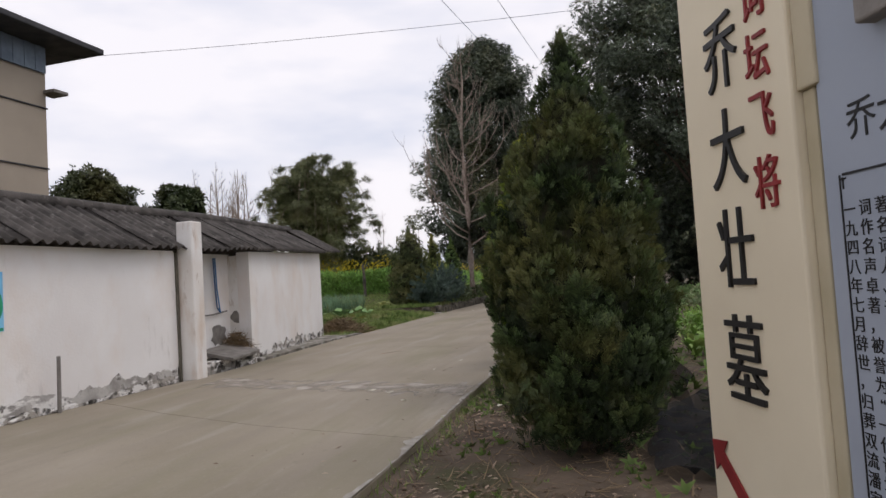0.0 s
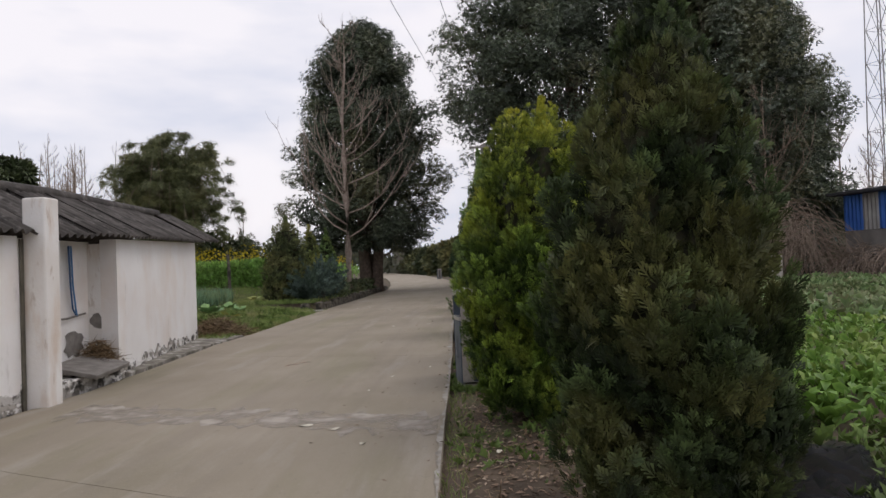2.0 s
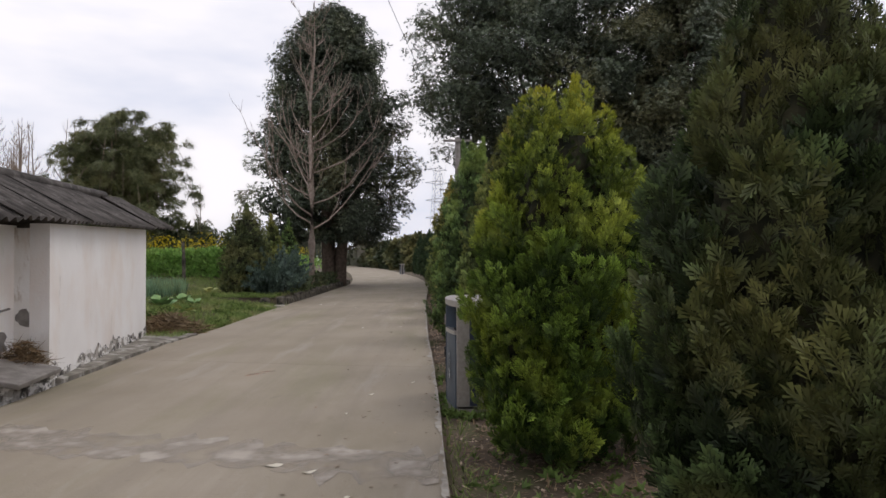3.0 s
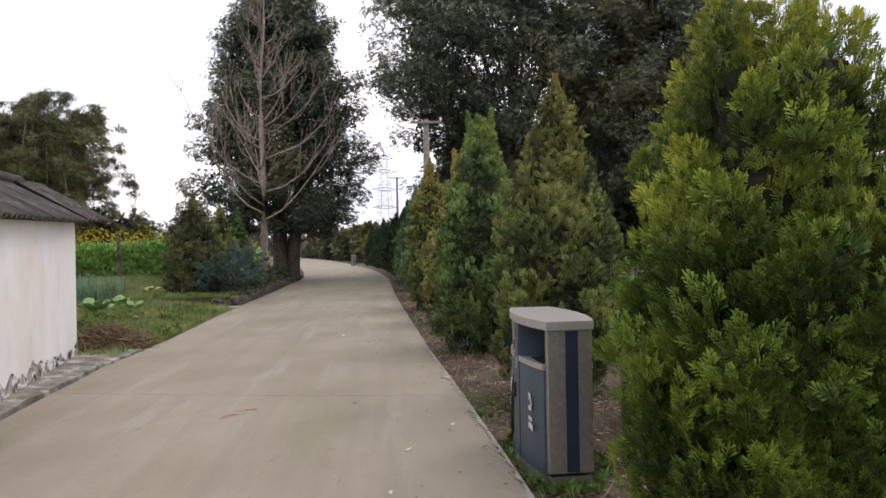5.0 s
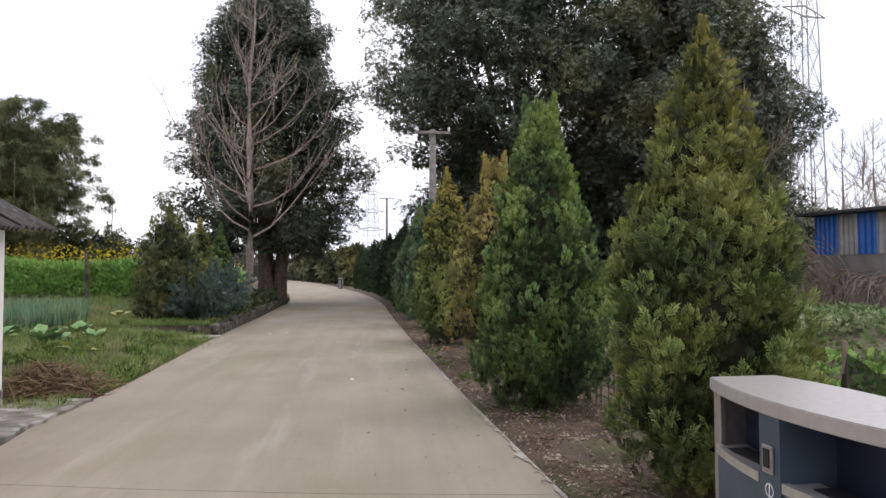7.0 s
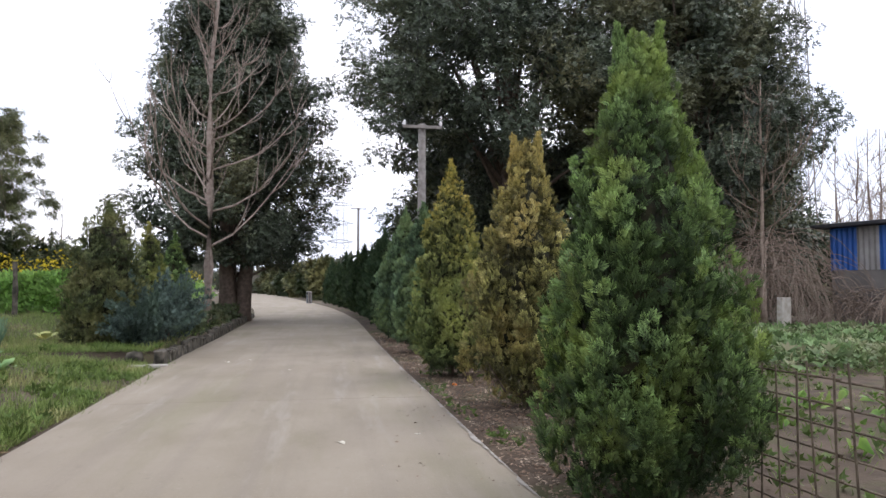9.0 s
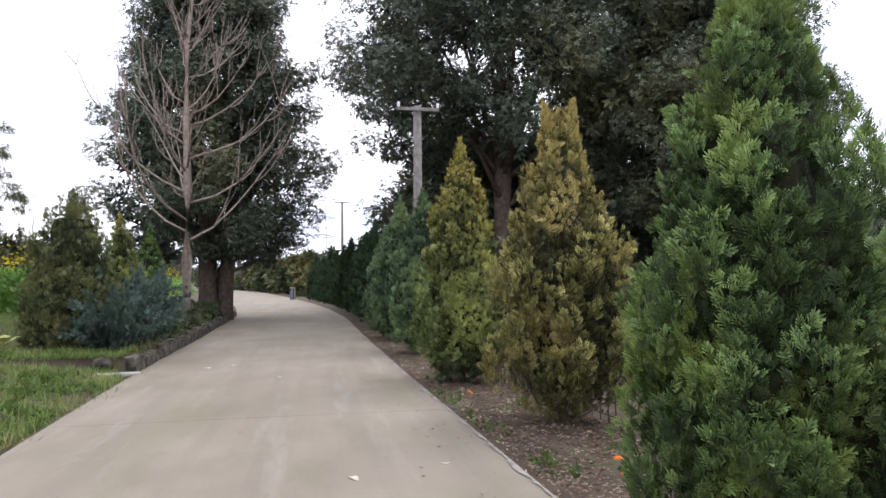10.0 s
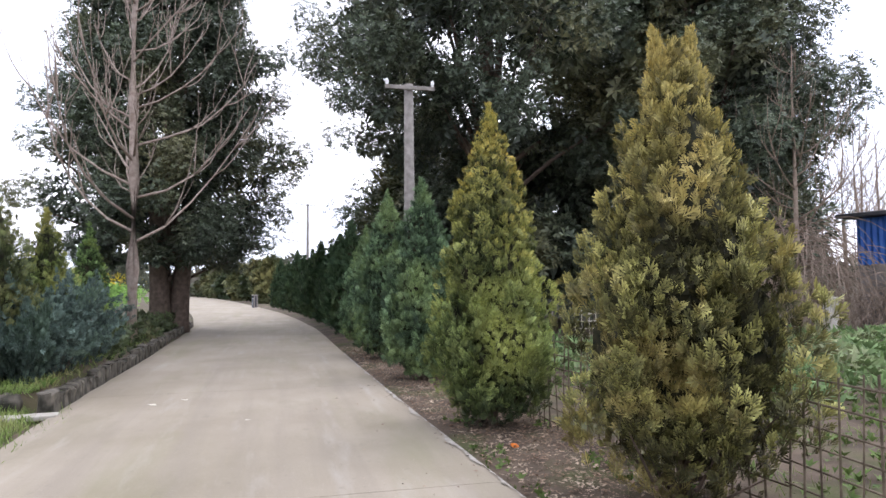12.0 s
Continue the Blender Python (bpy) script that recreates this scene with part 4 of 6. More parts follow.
for x, y, w, sd in ((-3.6, 84, 2.2, 61), (-5.2, 92, 2.2, 62), (-7.3, 101, 2.3, 63), (-9.6, 112, 2.5, 64), (-12.2, 124, 2.6, 65), (-15.0, 136, 2.8, 66), (-18.5, 150, 3.0, 67)):
    big_tree("garden_hedge", (x, y, 0), dome_boughs(sd, 24, w, 0.5, 4.2, 0.9), 2200, 0.5, T_BAMBOO if sd % 2 else T_MID, "rounded green hedge where the lane bends away", sd, 0.1, 1.5, 1, "hedge")


# ---- the kerb wall and the planted bed ----
M_STONE = mat("mossy_stone", (0.17, 0.15, 0.122), (0.035, 0.034, 0.026), 0.95, 5, 8, 0.9, 25, space="World")
kerb = tagged(empty("kerb_wall"), "low rough stone kerb wall holding the planted bed", "kerb wall", kind="structure")
rk = random.Random(8)
yy = 22.3
while yy < 42.5:
    ln = rk.uniform(0.25, 0.6)
    hh = 0.22 + rk.uniform(-0.07, 0.06)
    bm = boxes(((0, 0, hh / 2 - 0.1), (0.2, ln + 0.01, hh + 0.2)), bevel=0.035)
    for v in bm.verts:
        v.co += Vector((rk.uniform(-0.03, 0.03), rk.uniform(-0.03, 0.03), rk.uniform(-0.03, 0.03)))
    ob = part("stone", bm, M_STONE, kerb)
    ob.matrix_basis = pose(edge_x(LEFT, yy + ln / 2) - 0.14, yy + ln / 2, 0, 0, 0, math.degrees(math.atan2(edge_x(LEFT, yy) - edge_x(LEFT, yy + ln), ln)))
    yy += ln
ob = tagged(part("boulder", boxes(((0, 0, 0.1), (0.34, 0.3, 0.3)), bevel=0.12), M_STONE, None), "rounded grey stone at the bed's corner", "stone")
ob.matrix_basis = pose(-6.55, 22.6, 0.0, 0, 0, 20)
ob = tagged(part("stone_slab", boxes(((0, 0, 0), (0.75, 0.25, 0.07)), bevel=0.02), M_PALESTONE, None), "pale flat stone strip at the end of the kerb", "stone")
ob.matrix_basis = pose(-6.15, 22.05, -0.01, 0, 0, 6)

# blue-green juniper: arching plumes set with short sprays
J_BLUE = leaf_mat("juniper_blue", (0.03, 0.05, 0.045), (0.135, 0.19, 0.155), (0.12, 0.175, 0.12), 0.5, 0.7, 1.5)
rng = np.random.default_rng(70)
P, A, G = [], [], []
for k in range(260):
    yy = rng.uniform(-2.0, 1.9)
    root = np.array([rng.uniform(-0.55, 0.35), yy, rng.uniform(0.0, 0.35)])
    tall = 1.0 - 0.16 * abs(yy - 0.3) ** 1.5
    d = unit(np.array([[rng.normal(0.1, 0.6), rng.normal(0.0, 0.6), rng.uniform(0.9, 1.7)]]))[0]
    ln = rng.uniform(0.9, 1.95) * max(tall, 0.35)
    f = rng.random(64) ** 0.75
    bend = np.array([d[0], d[1], -0.9]) * 0.32
    P.append(root + d * (f * ln)[:, None] + bend * (f ** 2 * ln)[:, None] + rng.normal(0, 0.055, (64, 3)) * (1.25 - f)[:, None])
    A.append(d + 2 * bend * f[:, None] + rng.normal(0, 0.33, (64, 3)))
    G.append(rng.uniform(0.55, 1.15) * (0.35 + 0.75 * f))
P, A, G = np.concatenate(P), np.concatenate(A), np.concatenate(G)
P[:, 2] = np.maximum(P[:, 2], 0.06)
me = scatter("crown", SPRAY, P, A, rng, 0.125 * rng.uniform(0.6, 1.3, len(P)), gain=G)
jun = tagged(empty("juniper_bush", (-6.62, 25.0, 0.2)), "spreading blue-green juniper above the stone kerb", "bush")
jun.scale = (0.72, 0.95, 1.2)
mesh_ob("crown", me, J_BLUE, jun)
bm = bmesh.new()
for k in range(9):
    a = 0.7 * k
    tube(bm, [(0, 0, -0.1), (0.35 * math.cos(a), 0.6 * math.sin(a), 0.35), (0.6 * math.cos(a), 1.1 * math.sin(a), 0.75)], [0.035, 0.025, 0.01], 5)
part("stem", bm, M_BARK, jun)
rng = np.random.default_rng(71)
n = 3000
by = rng.uniform(27, 41, n)
bx = np.array([edge_x(LEFT, q) for q in by]) - rng.uniform(0.3, 2.2, n)
me = scatter("bed_undergrowth", TUFT, np.stack([bx, by, 0.2 + rng.random(n) ** 2 * 0.55], 1), rng.normal(0, 0.6, (n, 3)) + np.array([0, 0, 0.6]), rng, 0.16 * rng.uniform(0.6, 1.4, n))
tagged(mesh_ob("bed_undergrowth", me, T_MID), "low dark undergrowth in the planted bed", "undergrowth", kind="stuff")


# ---- grass, weeds and leaf litter ----
G_GRASS = leaf_mat("grass", (0.12, 0.17, 0.045), (0.26, 0.36, 0.1), (0.36, 0.35, 0.15), 0.5, 0.7, 0.9)
G_DRY = leaf_mat("dry_straw", (0.16, 0.11, 0.06), (0.26, 0.19, 0.11), (0.2, 0.13, 0.07), 0.5, 0.7, 2)
G_LITTER = leaf_mat("leaf_litter", (0.15, 0.1, 0.07), (0.27, 0.19, 0.135), (0.4, 0.32, 0.24), 0.48, 0.64, 3, 0.9, 0.5)
G_WEED = leaf_mat("weeds", (0.05, 0.09, 0.02), (0.15, 0.22, 0.055), (0.12, 0.17, 0.045), 0.5, 0.7, 1.5)


def strew(name, shape, xs, ys, lift, tilt, size, material, label, category, seed, flat=False):
    """Small leaves or blades strewn over the ground."""
    rg = np.random.default_rng(seed)
    k = len(xs)
    zs = np.array([land(a, b) for a, b in zip(xs, ys)]) + lift
    al = rg.normal(0, tilt, (k, 3)) + (np.array([0, 0, 0.08]) if flat else np.array([0, 0, 1.0]))
    if flat:
        al[:, 2] *= 0.15
    fa = (np.array([0, 0, 1.0]) + rg.normal(0, 0.25, (k, 3))) if flat else None
    me = scatter(name, shape, np.stack([xs, ys, zs], 1), al, rg, size * rg.uniform(0.5, 1.5, k), facing=fa)
    return tagged(mesh_ob(name, me, material), label, category, kind="stuff")


rng = np.random.default_rng(80)
n = 50000
gy = 13.3 + 22 * rng.random(n) ** 1.3
gx = np.array([edge_x(LEFT, q) for q in gy]) - 0.15 - 9 * rng.random(n) ** 1.5 * np.clip((gy - 12) / 4, 0.3, 1)
keep = ~((gy > 22.3) & (gx > np.array([edge_x(LEFT, q) for q in gy]) - 2.8))
patch = np.array([noise.noise(Vector((a * 0.9, b * 0.9, 5))) for a, b in zip(gx, gy)])
keep &= patch > -0.22
strew("grass", BLADE, gx[keep], gy[keep], 0.0, 0.5, 0.15, G_GRASS, "short rough grass on the bank beside the lane", "grass", 81)
n = 19000
gx, gy = rng.uniform(-13, -5.6, n), 17 + 15.5 * rng.random(n) ** 1.3
keep = ~((gy > 22.6) & (gx > np.array([edge_x(LEFT, q) for q in gy]) - 0.25)) & ~((gy > 22.7) & (gy < 27) & (gx < -9.3 - 0.42 * (gy - 23)))
strew("grass", BLADE, gx[keep], gy[keep], 0.0, 0.5, 0.14, G_GRASS, "rough green grass below the onion bed", "grass", 86)
n = 4200
gx, gy = rng.uniform(-9.2, -6.2, n), rng.uniform(21.8, 23.7, n)
strew("grass", BLADE, gx, gy, 0.0, 0.55, 0.14, G_GRASS, "rough green grass at the foot of the juniper", "grass", 87)
n = 2600
wy = 13.6 + 10 * rng.random(n)
wx = np.array([edge_x(LEFT, q) for q in wy]) - 0.2 - 2.4 * rng.random(n)
pk = np.array([noise.noise(Vector((a * 1.1, b * 1.1, 9))) for a, b in zip(wx, wy)]) > 0.08
strew("weeds", TUFT, wx[pk], wy[pk], 0.03, 0.6, 0.11, G_WEED, "low leafy weeds on the bank beside the lane", "weeds", 82)
n = 36000
ly = 1.0 + 30 * rng.random(n) ** 1.35
lx = np.array([edge_x(RIGHT, q) for q in ly]) + 0.05 + 1.5 * rng.random(n) ** 0.9
thin = (ly > 9) | (rng.random(n) < 0.4)
lx, ly = lx[thin], ly[thin]
strew("leaf_litter", LEAF, lx, ly, 0.012, 1.0, 0.044, G_LITTER, "brown fallen leaves and twigs on the soil strip", "leaf litter", 83, True)
n = 3600
ly = 0.5 + 20 * rng.random(n) ** 1.2
lx = np.array([edge_x(RIGHT, q) for q in ly]) + 0.04 + 1.6 * rng.random(n)
pk = np.array([noise.noise(Vector((a * 1.5, b * 0.7, 4))) for a, b in zip(lx, ly)]) > 0.12
strew("weeds", TUFT, lx[pk], ly[pk], 0.0, 0.7, 0.06, G_WEED, "small green weeds along the edge of the concrete", "weeds", 84)
n = 260
ly = 1 + 24 * rng.random(n)
lx = np.array([edge_x(RIGHT, q) for q in ly]) - 1.3 * rng.random(n) ** 2
strew("fallen_leaves", LEAF, lx, ly, 0.085, 1.0, 0.04, G_LITTER, "a few dry leaves on the edge of the concrete", "leaf litter", 85, True)


rg2 = np.random.default_rng(88)
n = 9000
sx, sy = rg2.uniform(0.75, 8.0, n), 10 + 14 * rg2.random(n)
pk = np.array([noise.noise(Vector((a * 0.9, b * 0.9, 15))) for a, b in zip(sx, sy)]) > -0.05
strew("grass", BLADE, sx[pk], sy[pk], 0.0, 0.7, 0.1, G_GRASS, "thin grass and seedlings on the plot behind the fence", "grass", 94)
n = 2600
strew("straw", BLADE, rg2.uniform(-0.5, 2.0, n), 0.9 + 7 * rg2.random(n) ** 1.4, 0.02, 1.0, 0.12, G_DRY, "scattered dry straw and twig bits on the soil", "straw", 92, True)
n = 1200
sy = 0.9 + 6 * rg2.random(n)
sx = rg2.uniform(-0.5, 1.8, n)
pk = np.array([noise.noise(Vector((a * 1.8, b * 1.8, 12))) for a, b in zip(sx, sy)]) > 0.05
strew("weeds", TUFT, sx[pk], sy[pk], 0.0, 0.8, 0.04, G_WEED, "tiny weeds creeping over the soil by the signboard", "weeds", 93)
n = 420
wa = rg2.uniform(0, 6.28, n)
strew("weeds", TUFT, -0.44 + (0.24 + 0.16 * rg2.random(n)) * np.cos(wa), 7.69 + (0.58 + 0.2 * rg2.random(n)) * np.sin(wa), 0.02, 0.6, 0.055, G_WEED, "small green weeds round the foot of the litter bin", "weeds", 88)
n = 700
strew("grass", BLADE, np.array([edge_x(RIGHT, q) for q in np.linspace(1.0, 7.0, n)]) + 0.03 + 0.22 * rg2.random(n) ** 2, np.linspace(1.0, 7.0, n), 0.0, 0.6, 0.09, G_GRASS, "thin grass along the broken edge of the concrete", "grass", 89)


def heap(name, loc, size, count, length, material, label, category, seed):
    rg = np.random.default_rng(seed)
    q = rg.normal(0, 0.5, (count, 3)) * np.array(size)
    q[:, 2] = np.abs(rg.random(count)) * size[2] * np.exp(-(q[:, 0] / size[0]) ** 2 - (q[:, 1] / size[1]) ** 2)
    me = scatter(name, BLADE, q + np.array(loc), rg.normal(0, 1, (count, 3)) * np.array([1, 1, 0.35]), rg, length * rg.uniform(0.5, 1.4, count))
    return tagged(mesh_ob(name, me, material), label, category, kind="stuff")


heap("straw_heap", (-6.4, 14.5, -0.02), (0.6, 0.8, 0.4), 2600, 0.24, G_DRY, "heap of dry brown straw at the shed's corner", "straw", 90)


# ---- the rape field and kitchen beds beyond the shed ----
F_RAPE = leaf_mat("rape_leaves", (0.11, 0.22, 0.05), (0.27, 0.47, 0.11), (0.3, 0.44, 0.12), 0.5, 0.7, 0.5, trans=0.35)
F_FLOWER = leaf_mat("rape_flowers", (0.55, 0.42, 0.02), (0.7, 0.55, 0.03), (0.6, 0.5, 0.05), 0.5, 0.7, 1.0, 0.7, 0.2)
rng = np.random.default_rng(100)
n = 26000
ry = 32 + 40 * rng.random(n) ** 2.2
rx = -9.2 - (26 + 0.4 * (ry - 32)) * rng.random(n) - 0.1 * (ry - 32)
rh = 1.35 + 0.2 * np.sin(rx * 0.8) * np.sin(ry * 0.5)
rz = np.array([land(a, b) for a, b in zip(rx, ry)]) + rh * rng.random(n) ** 0.7
me = scatter("rape_field", TUFT3, np.stack([rx, ry, rz], 1), rng.normal(0, 0.5, (n, 3)) + np.array([0, 0, 0.8]), rng, 0.24 * rng.uniform(0.6, 1.4, n))
tagged(mesh_ob("rape_field", me, F_RAPE), "tall bright green field of flowering rape", "crop", kind="stuff")
n = 10000
ry = 32.5 + 40 * rng.random(n) ** 1.4
rx = -9.5 - 30 * rng.random(n) - 0.1 * (ry - 32)
rh = 1.78 + 0.2 * np.sin(rx * 0.8) * np.sin(ry * 0.5) + rng.uniform(-0.4, 0.4, n)
pk = np.array([noise.noise(Vector((a * 0.35, b * 0.25, 2))) for a, b in zip(rx, ry)]) > -0.12
rz = np.array([land(a, b) for a, b in zip(rx, ry)]) + rh
me = scatter("rape_blossom", TUFT, np.stack([rx, ry, rz], 1)[pk], (rng.normal(0, 0.6, (n, 3)) + np.array([0, 0, 0.6]))[pk], rng, 0.085 * rng.uniform(0.6, 1.5, pk.sum()))
tagged(mesh_ob("rape_blossom", me, F_FLOWER), "yellow rape blossom over the green field", "flowers", kind="stuff")

F_ONION = leaf_mat("onion_green", (0.09, 0.16, 0.09), (0.2, 0.33, 0.19), (0.24, 0.28, 0.12), 0.5, 0.7, 1)
n = 5000
oy = rng.uniform(22.8, 27, n)
ox = -9.3 - 0.42 * (oy - 23) - 4.6 * rng.random(n)
me = scatter("onion_bed", BLADE, np.stack([ox, oy, np.array([land(a, b) for a, b in zip(ox, oy)])], 1), rng.normal(0, 0.16, (n, 3)) + np.array([0, 0, 1]), rng, 0.55 * rng.uniform(0.6, 1.2, n))
tagged(mesh_ob("onion_bed", me, F_ONION), "bed of upright blue-green onion shoots", "crop", kind="stuff")

BROAD = ([(-0.03, 0, 0), (0.03, 0, 0), (-0.2, 0.38, 0.05), (0, 0.4, 0), (0.2, 0.38, 0.05), (-0.29, 0.7, 0.03), (0, 0.72, -0.02), (0.29, 0.7, 0.03), (0, 1, -0.12)],
         [(0, 3, 2), (0, 1, 3), (1, 4, 3), (2, 3, 6), (2, 6, 5), (3, 4, 7), (3, 7, 6), (5, 6, 8), (6, 7, 8)], [0, 0, 0.5, 0.15, 0.5, 0.8, 0.2, 0.8, 1.0])
F_CABBAGE = leaf_mat("cabbage_leaves", (0.11, 0.21, 0.08), (0.22, 0.37, 0.14), (0.28, 0.42, 0.15), 0.5, 0.7, 2, 0.5)
F_GREENS = leaf_mat("mustard_greens", (0.09, 0.18, 0.035), (0.22, 0.37, 0.07), (0.33, 0.41, 0.12), 0.5, 0.7, 1.6, 0.5, 0.3, 0.2)
F_GREY = leaf_mat("pea_greens", (0.07, 0.12, 0.045), (0.21, 0.31, 0.12), (0.3, 0.29, 0.17), 0.48, 0.68, 0.8, 0.6, 0.35)


ONE_LEAF = raw("leaf", BROAD[0], BROAD[1], BROAD[2])
ONE_LEAF.materials.append(F_CABBAGE)


def rosette(name, loc, turn, leaves, size, up, leaf_mesh, seed, label, category, group):
    """A leafy plant: each leaf a part on one shared mesh."""
    rg = random.Random(seed)
    ob = tagged(empty(name, loc, turn), label, category, group)
    for k in range(leaves):
        c = new("leaf", leaf_mesh)
        c.parent = ob
        a = math.degrees(2.39996 * k)
        tilt = math.degrees(math.atan2(1.0, up + 0.9 * rg.random()))
        c.matrix_basis = pose(0, 0, 0, 0, 0, a) @ Matrix.Translation((0, 0.025, 0)) @ pose(0, 0, 0, 90 - tilt, rg.uniform(-12, 12), 0) @ Matrix.Scale(size * rg.uniform(0.75, 1.2), 4)
    return ob


for k, (x, y, sc) in enumerate(((-8.6, 19.5, 1.1), (-9.2, 20.6, 1.15), (-9.9, 20.0, 1.2), (-9.0, 21.8, 1.0), (-10.4, 21.5, 1.1), (-8.1, 20.4, 0.9), (-11.2, 22.0, 1.1))):
    rosette("cabbage", (x, y, land(x, y)), 67 * k, 18, 0.36 * sc, 0.45, ONE_LEAF, k, "leafy green cabbage plant in the kitchen bed", "cabbage", "cabbages in the bed")
F_PALE = leaf_mat("pale_leaves", (0.35, 0.4, 0.15), (0.42, 0.45, 0.16), (0.5, 0.42, 0.1), 0.5, 0.7, 3)
PALE_LEAF = ONE_LEAF.copy()
PALE_LEAF.materials.clear()
PALE_LEAF.materials.append(F_PALE)
for k, (x, y) in enumerate(((-8.7, 25.3), (-8.2, 24.6), (-9.5, 25.7), (-7.5, 18.2))):
    rosette("discarded_greens", (x, y, land(x, y) + 0.03), 50 * k, 7, 0.34, 0.1, PALE_LEAF, 20 + k, "pale yellowed cabbage leaves thrown on the grass", "leaves", "discarded leaves")
bm = bmesh.new()
tube(bm, [(0, 0, -0.2), (0.03, 0, 0.8), (0.01, 0.02, 1.75)], [0.1, 0.09, 0.08], 8)
post = tagged(part("field_post", bm, M_STONE), "weathered grey post at the corner of the field", "post")
post.matrix_basis = pose(-12.6, 31.2, land(-12.6, 31.2), 2, -1)


# ---- the vegetable plot beside the cedars ----
rng = np.random.default_rng(120)


def crop(name, count, x0, x1, y0, y1, size, shape, material, label, seed, height=0.05, tilt=0.55, gap=-0.3, up=0.55):
    rg = np.random.default_rng(seed)
    x, y = rg.uniform(x0, x1, count), rg.uniform(y0, y1, count)
    k = np.array([noise.noise(Vector((a * 0.8, b * 0.8, seed))) for a, b in zip(x, y)]) > gap
    rim = np.minimum(np.minimum(x - x0, x1 - x), np.minimum(y - y0, y1 - y))
    k &= rim > 0.7 * np.array([abs(noise.noise(Vector((a * 0.9, b * 0.9, seed + 3)))) * 2 for a, b in zip(x, y)]) - 0.05
    x, y = x[k], y[k]
    z = np.array([land(a, b) for a, b in zip(x, y)]) + height * rg.random(len(x))
    m = len(x)
    me = scatter(name, shape, np.stack([x, y, z], 1), rg.normal(0, tilt, (m, 3)) + np.array([0, 0, up]), rg, size * rg.uniform(0.5, 1.4, m), facing=np.array([0, 0, 0.8]) + rg.normal(0, 0.4, (m, 3)))
    return tagged(mesh_ob(name, me, material), label, "crop", kind="stuff")


crop("mustard_bed", 8500, 1.6, 6.3, 4.4, 12.3, 0.11, BROAD, F_GREENS, "lush pale green leaf mustard in the plot", 121, 0.3, gap=-0.2)
crop("mustard_bed", 1800, 2.2, 9.0, 12.0, 16.5, 0.17, BROAD, F_GREENS, "low bright green leaf vegetables in the plot", 122, 0.12, gap=-0.05)
crop("pea_bed", 9000, 1.9, 15.5, 19.0, 28.5, 0.17, TUFT, F_GREY, "dense grey-green pea plants in the plot", 123, 0.4)
crop("pea_bed", 3500, 6.0, 14.0, 6.0, 16.5, 0.2, TUFT, F_GREY, "dense grey-green pea plants in the plot", 124, 0.35)
crop("plot_weeds", 1500, 1.5, 3.6, 2.2, 5.0, 0.1, TUFT, G_WEED, "leafy weeds behind the fallen net", 126, 0.06, gap=-0.4)
crop("plot_weeds", 10000, 0.9, 9.0, 0.0, 25.0, 0.085, TUFT, G_WEED, "small weeds and seedlings on the plot", 125, 0.02, gap=-0.1)
GREEN_LEAF = ONE_LEAF.copy()
GREEN_LEAF.materials.clear()
GREEN_LEAF.materials.append(F_GREENS)
rg = random.Random(41)
for k in range(30):
    x, y = rg.uniform(1.7, 3.8), rg.uniform(4.7, 8.6)
    rosette("mustard_plant", (x, y, land(x, y)), 50 * k, 13, 0.24 * rg.uniform(0.8, 1.25), 1.7, GREEN_LEAF, 60 + k, "tall leafy mustard plant with broad pale leaves", "plant", "mustard plants in the plot")

# ---- black shade net ----
M_NET = mat("black_shade_net", (0.01, 0.011, 0.013), (0.005, 0.005, 0.006), 0.95, 20, 6, 0.5, 90, space="World")
nt = M_NET.node_tree
tr, mx = nt.nodes.new("ShaderNodeBsdfTransparent"), nt.nodes.new("ShaderNodeMixShader")
mx.inputs[0].default_value = 0.25
nt.links.new(nt.nodes["Principled BSDF"].outputs[0], mx.inputs[1])
nt.links.new(tr.outputs[0], mx.inputs[2])
nt.links.new(mx.outputs[0], nt.nodes["Material Output"].inputs[0])
NET = [(0.55, 8.87, 1.08), (0.5, 8.3, 1.04), (0.5, 7.7, 0.97), (0.75, 7.0, 0.9), (1.05, 6.2, 0.86), (1.2, 5.4, 0.56), (1.42, 4.6, 0.24)]
netting = tagged(empty("shade_net"), "sagging black shade net staked round the vegetable plot", "net")
bm = bmesh.new()
cols = []
for k in range(len(NET) * 4 - 3):
    i, f = divmod(k / 4, 1)
    a, b = NET[int(i)], NET[min(int(i) + 1, len(NET) - 1)]
    p = Vector(a).lerp(Vector(b), f)
    sag = 0.05 * math.sin(math.pi * f)
    cols.append([bm.verts.new((p.x + (0.06 + 0.22 * max(0.0, 0.5 - p.z)) * noise.noise(Vector((p.y * 4.2, j * 0.9, 1))), p.y + 0.04 * noise.noise(Vector((p.y * 2, j, 6))), -0.05 + (p.z - sag + 0.05) * j / 6)) for j in range(7)])
for a, b in zip(cols, cols[1:]):
    for j in range(6):
        bm.faces.new((a[j], b[j], b[j + 1], a[j + 1]))
part("net", bm, M_NET, netting, smooth=True)
for x, y, z in (NET[0], NET[3], NET[5]):
    bm = bmesh.new()
    tube(bm, [(x, y, -0.2), (x + 0.01, y, z + 0.07)], [0.018, 0.015], 6)
    part("stake", bm, M_TWIG, netting)
bm = bmesh.new()
for j in range(30):
    for i in range(30):
        x, y = 1.05 + 1.05 * i / 29, 2.5 + 2.0 * j / 29
        bm.verts.new((x + 0.15 * noise.noise(Vector((j * 0.2, 3, 1))), y, land(x, y) + 0.04 + 0.2 * abs(noise.noise(Vector((x * 3.2, y * 4.2, 2)))) + 0.06 * abs(noise.noise(Vector((x * 13, y * 13, 7))))))
bm.verts.ensure_lookup_table()
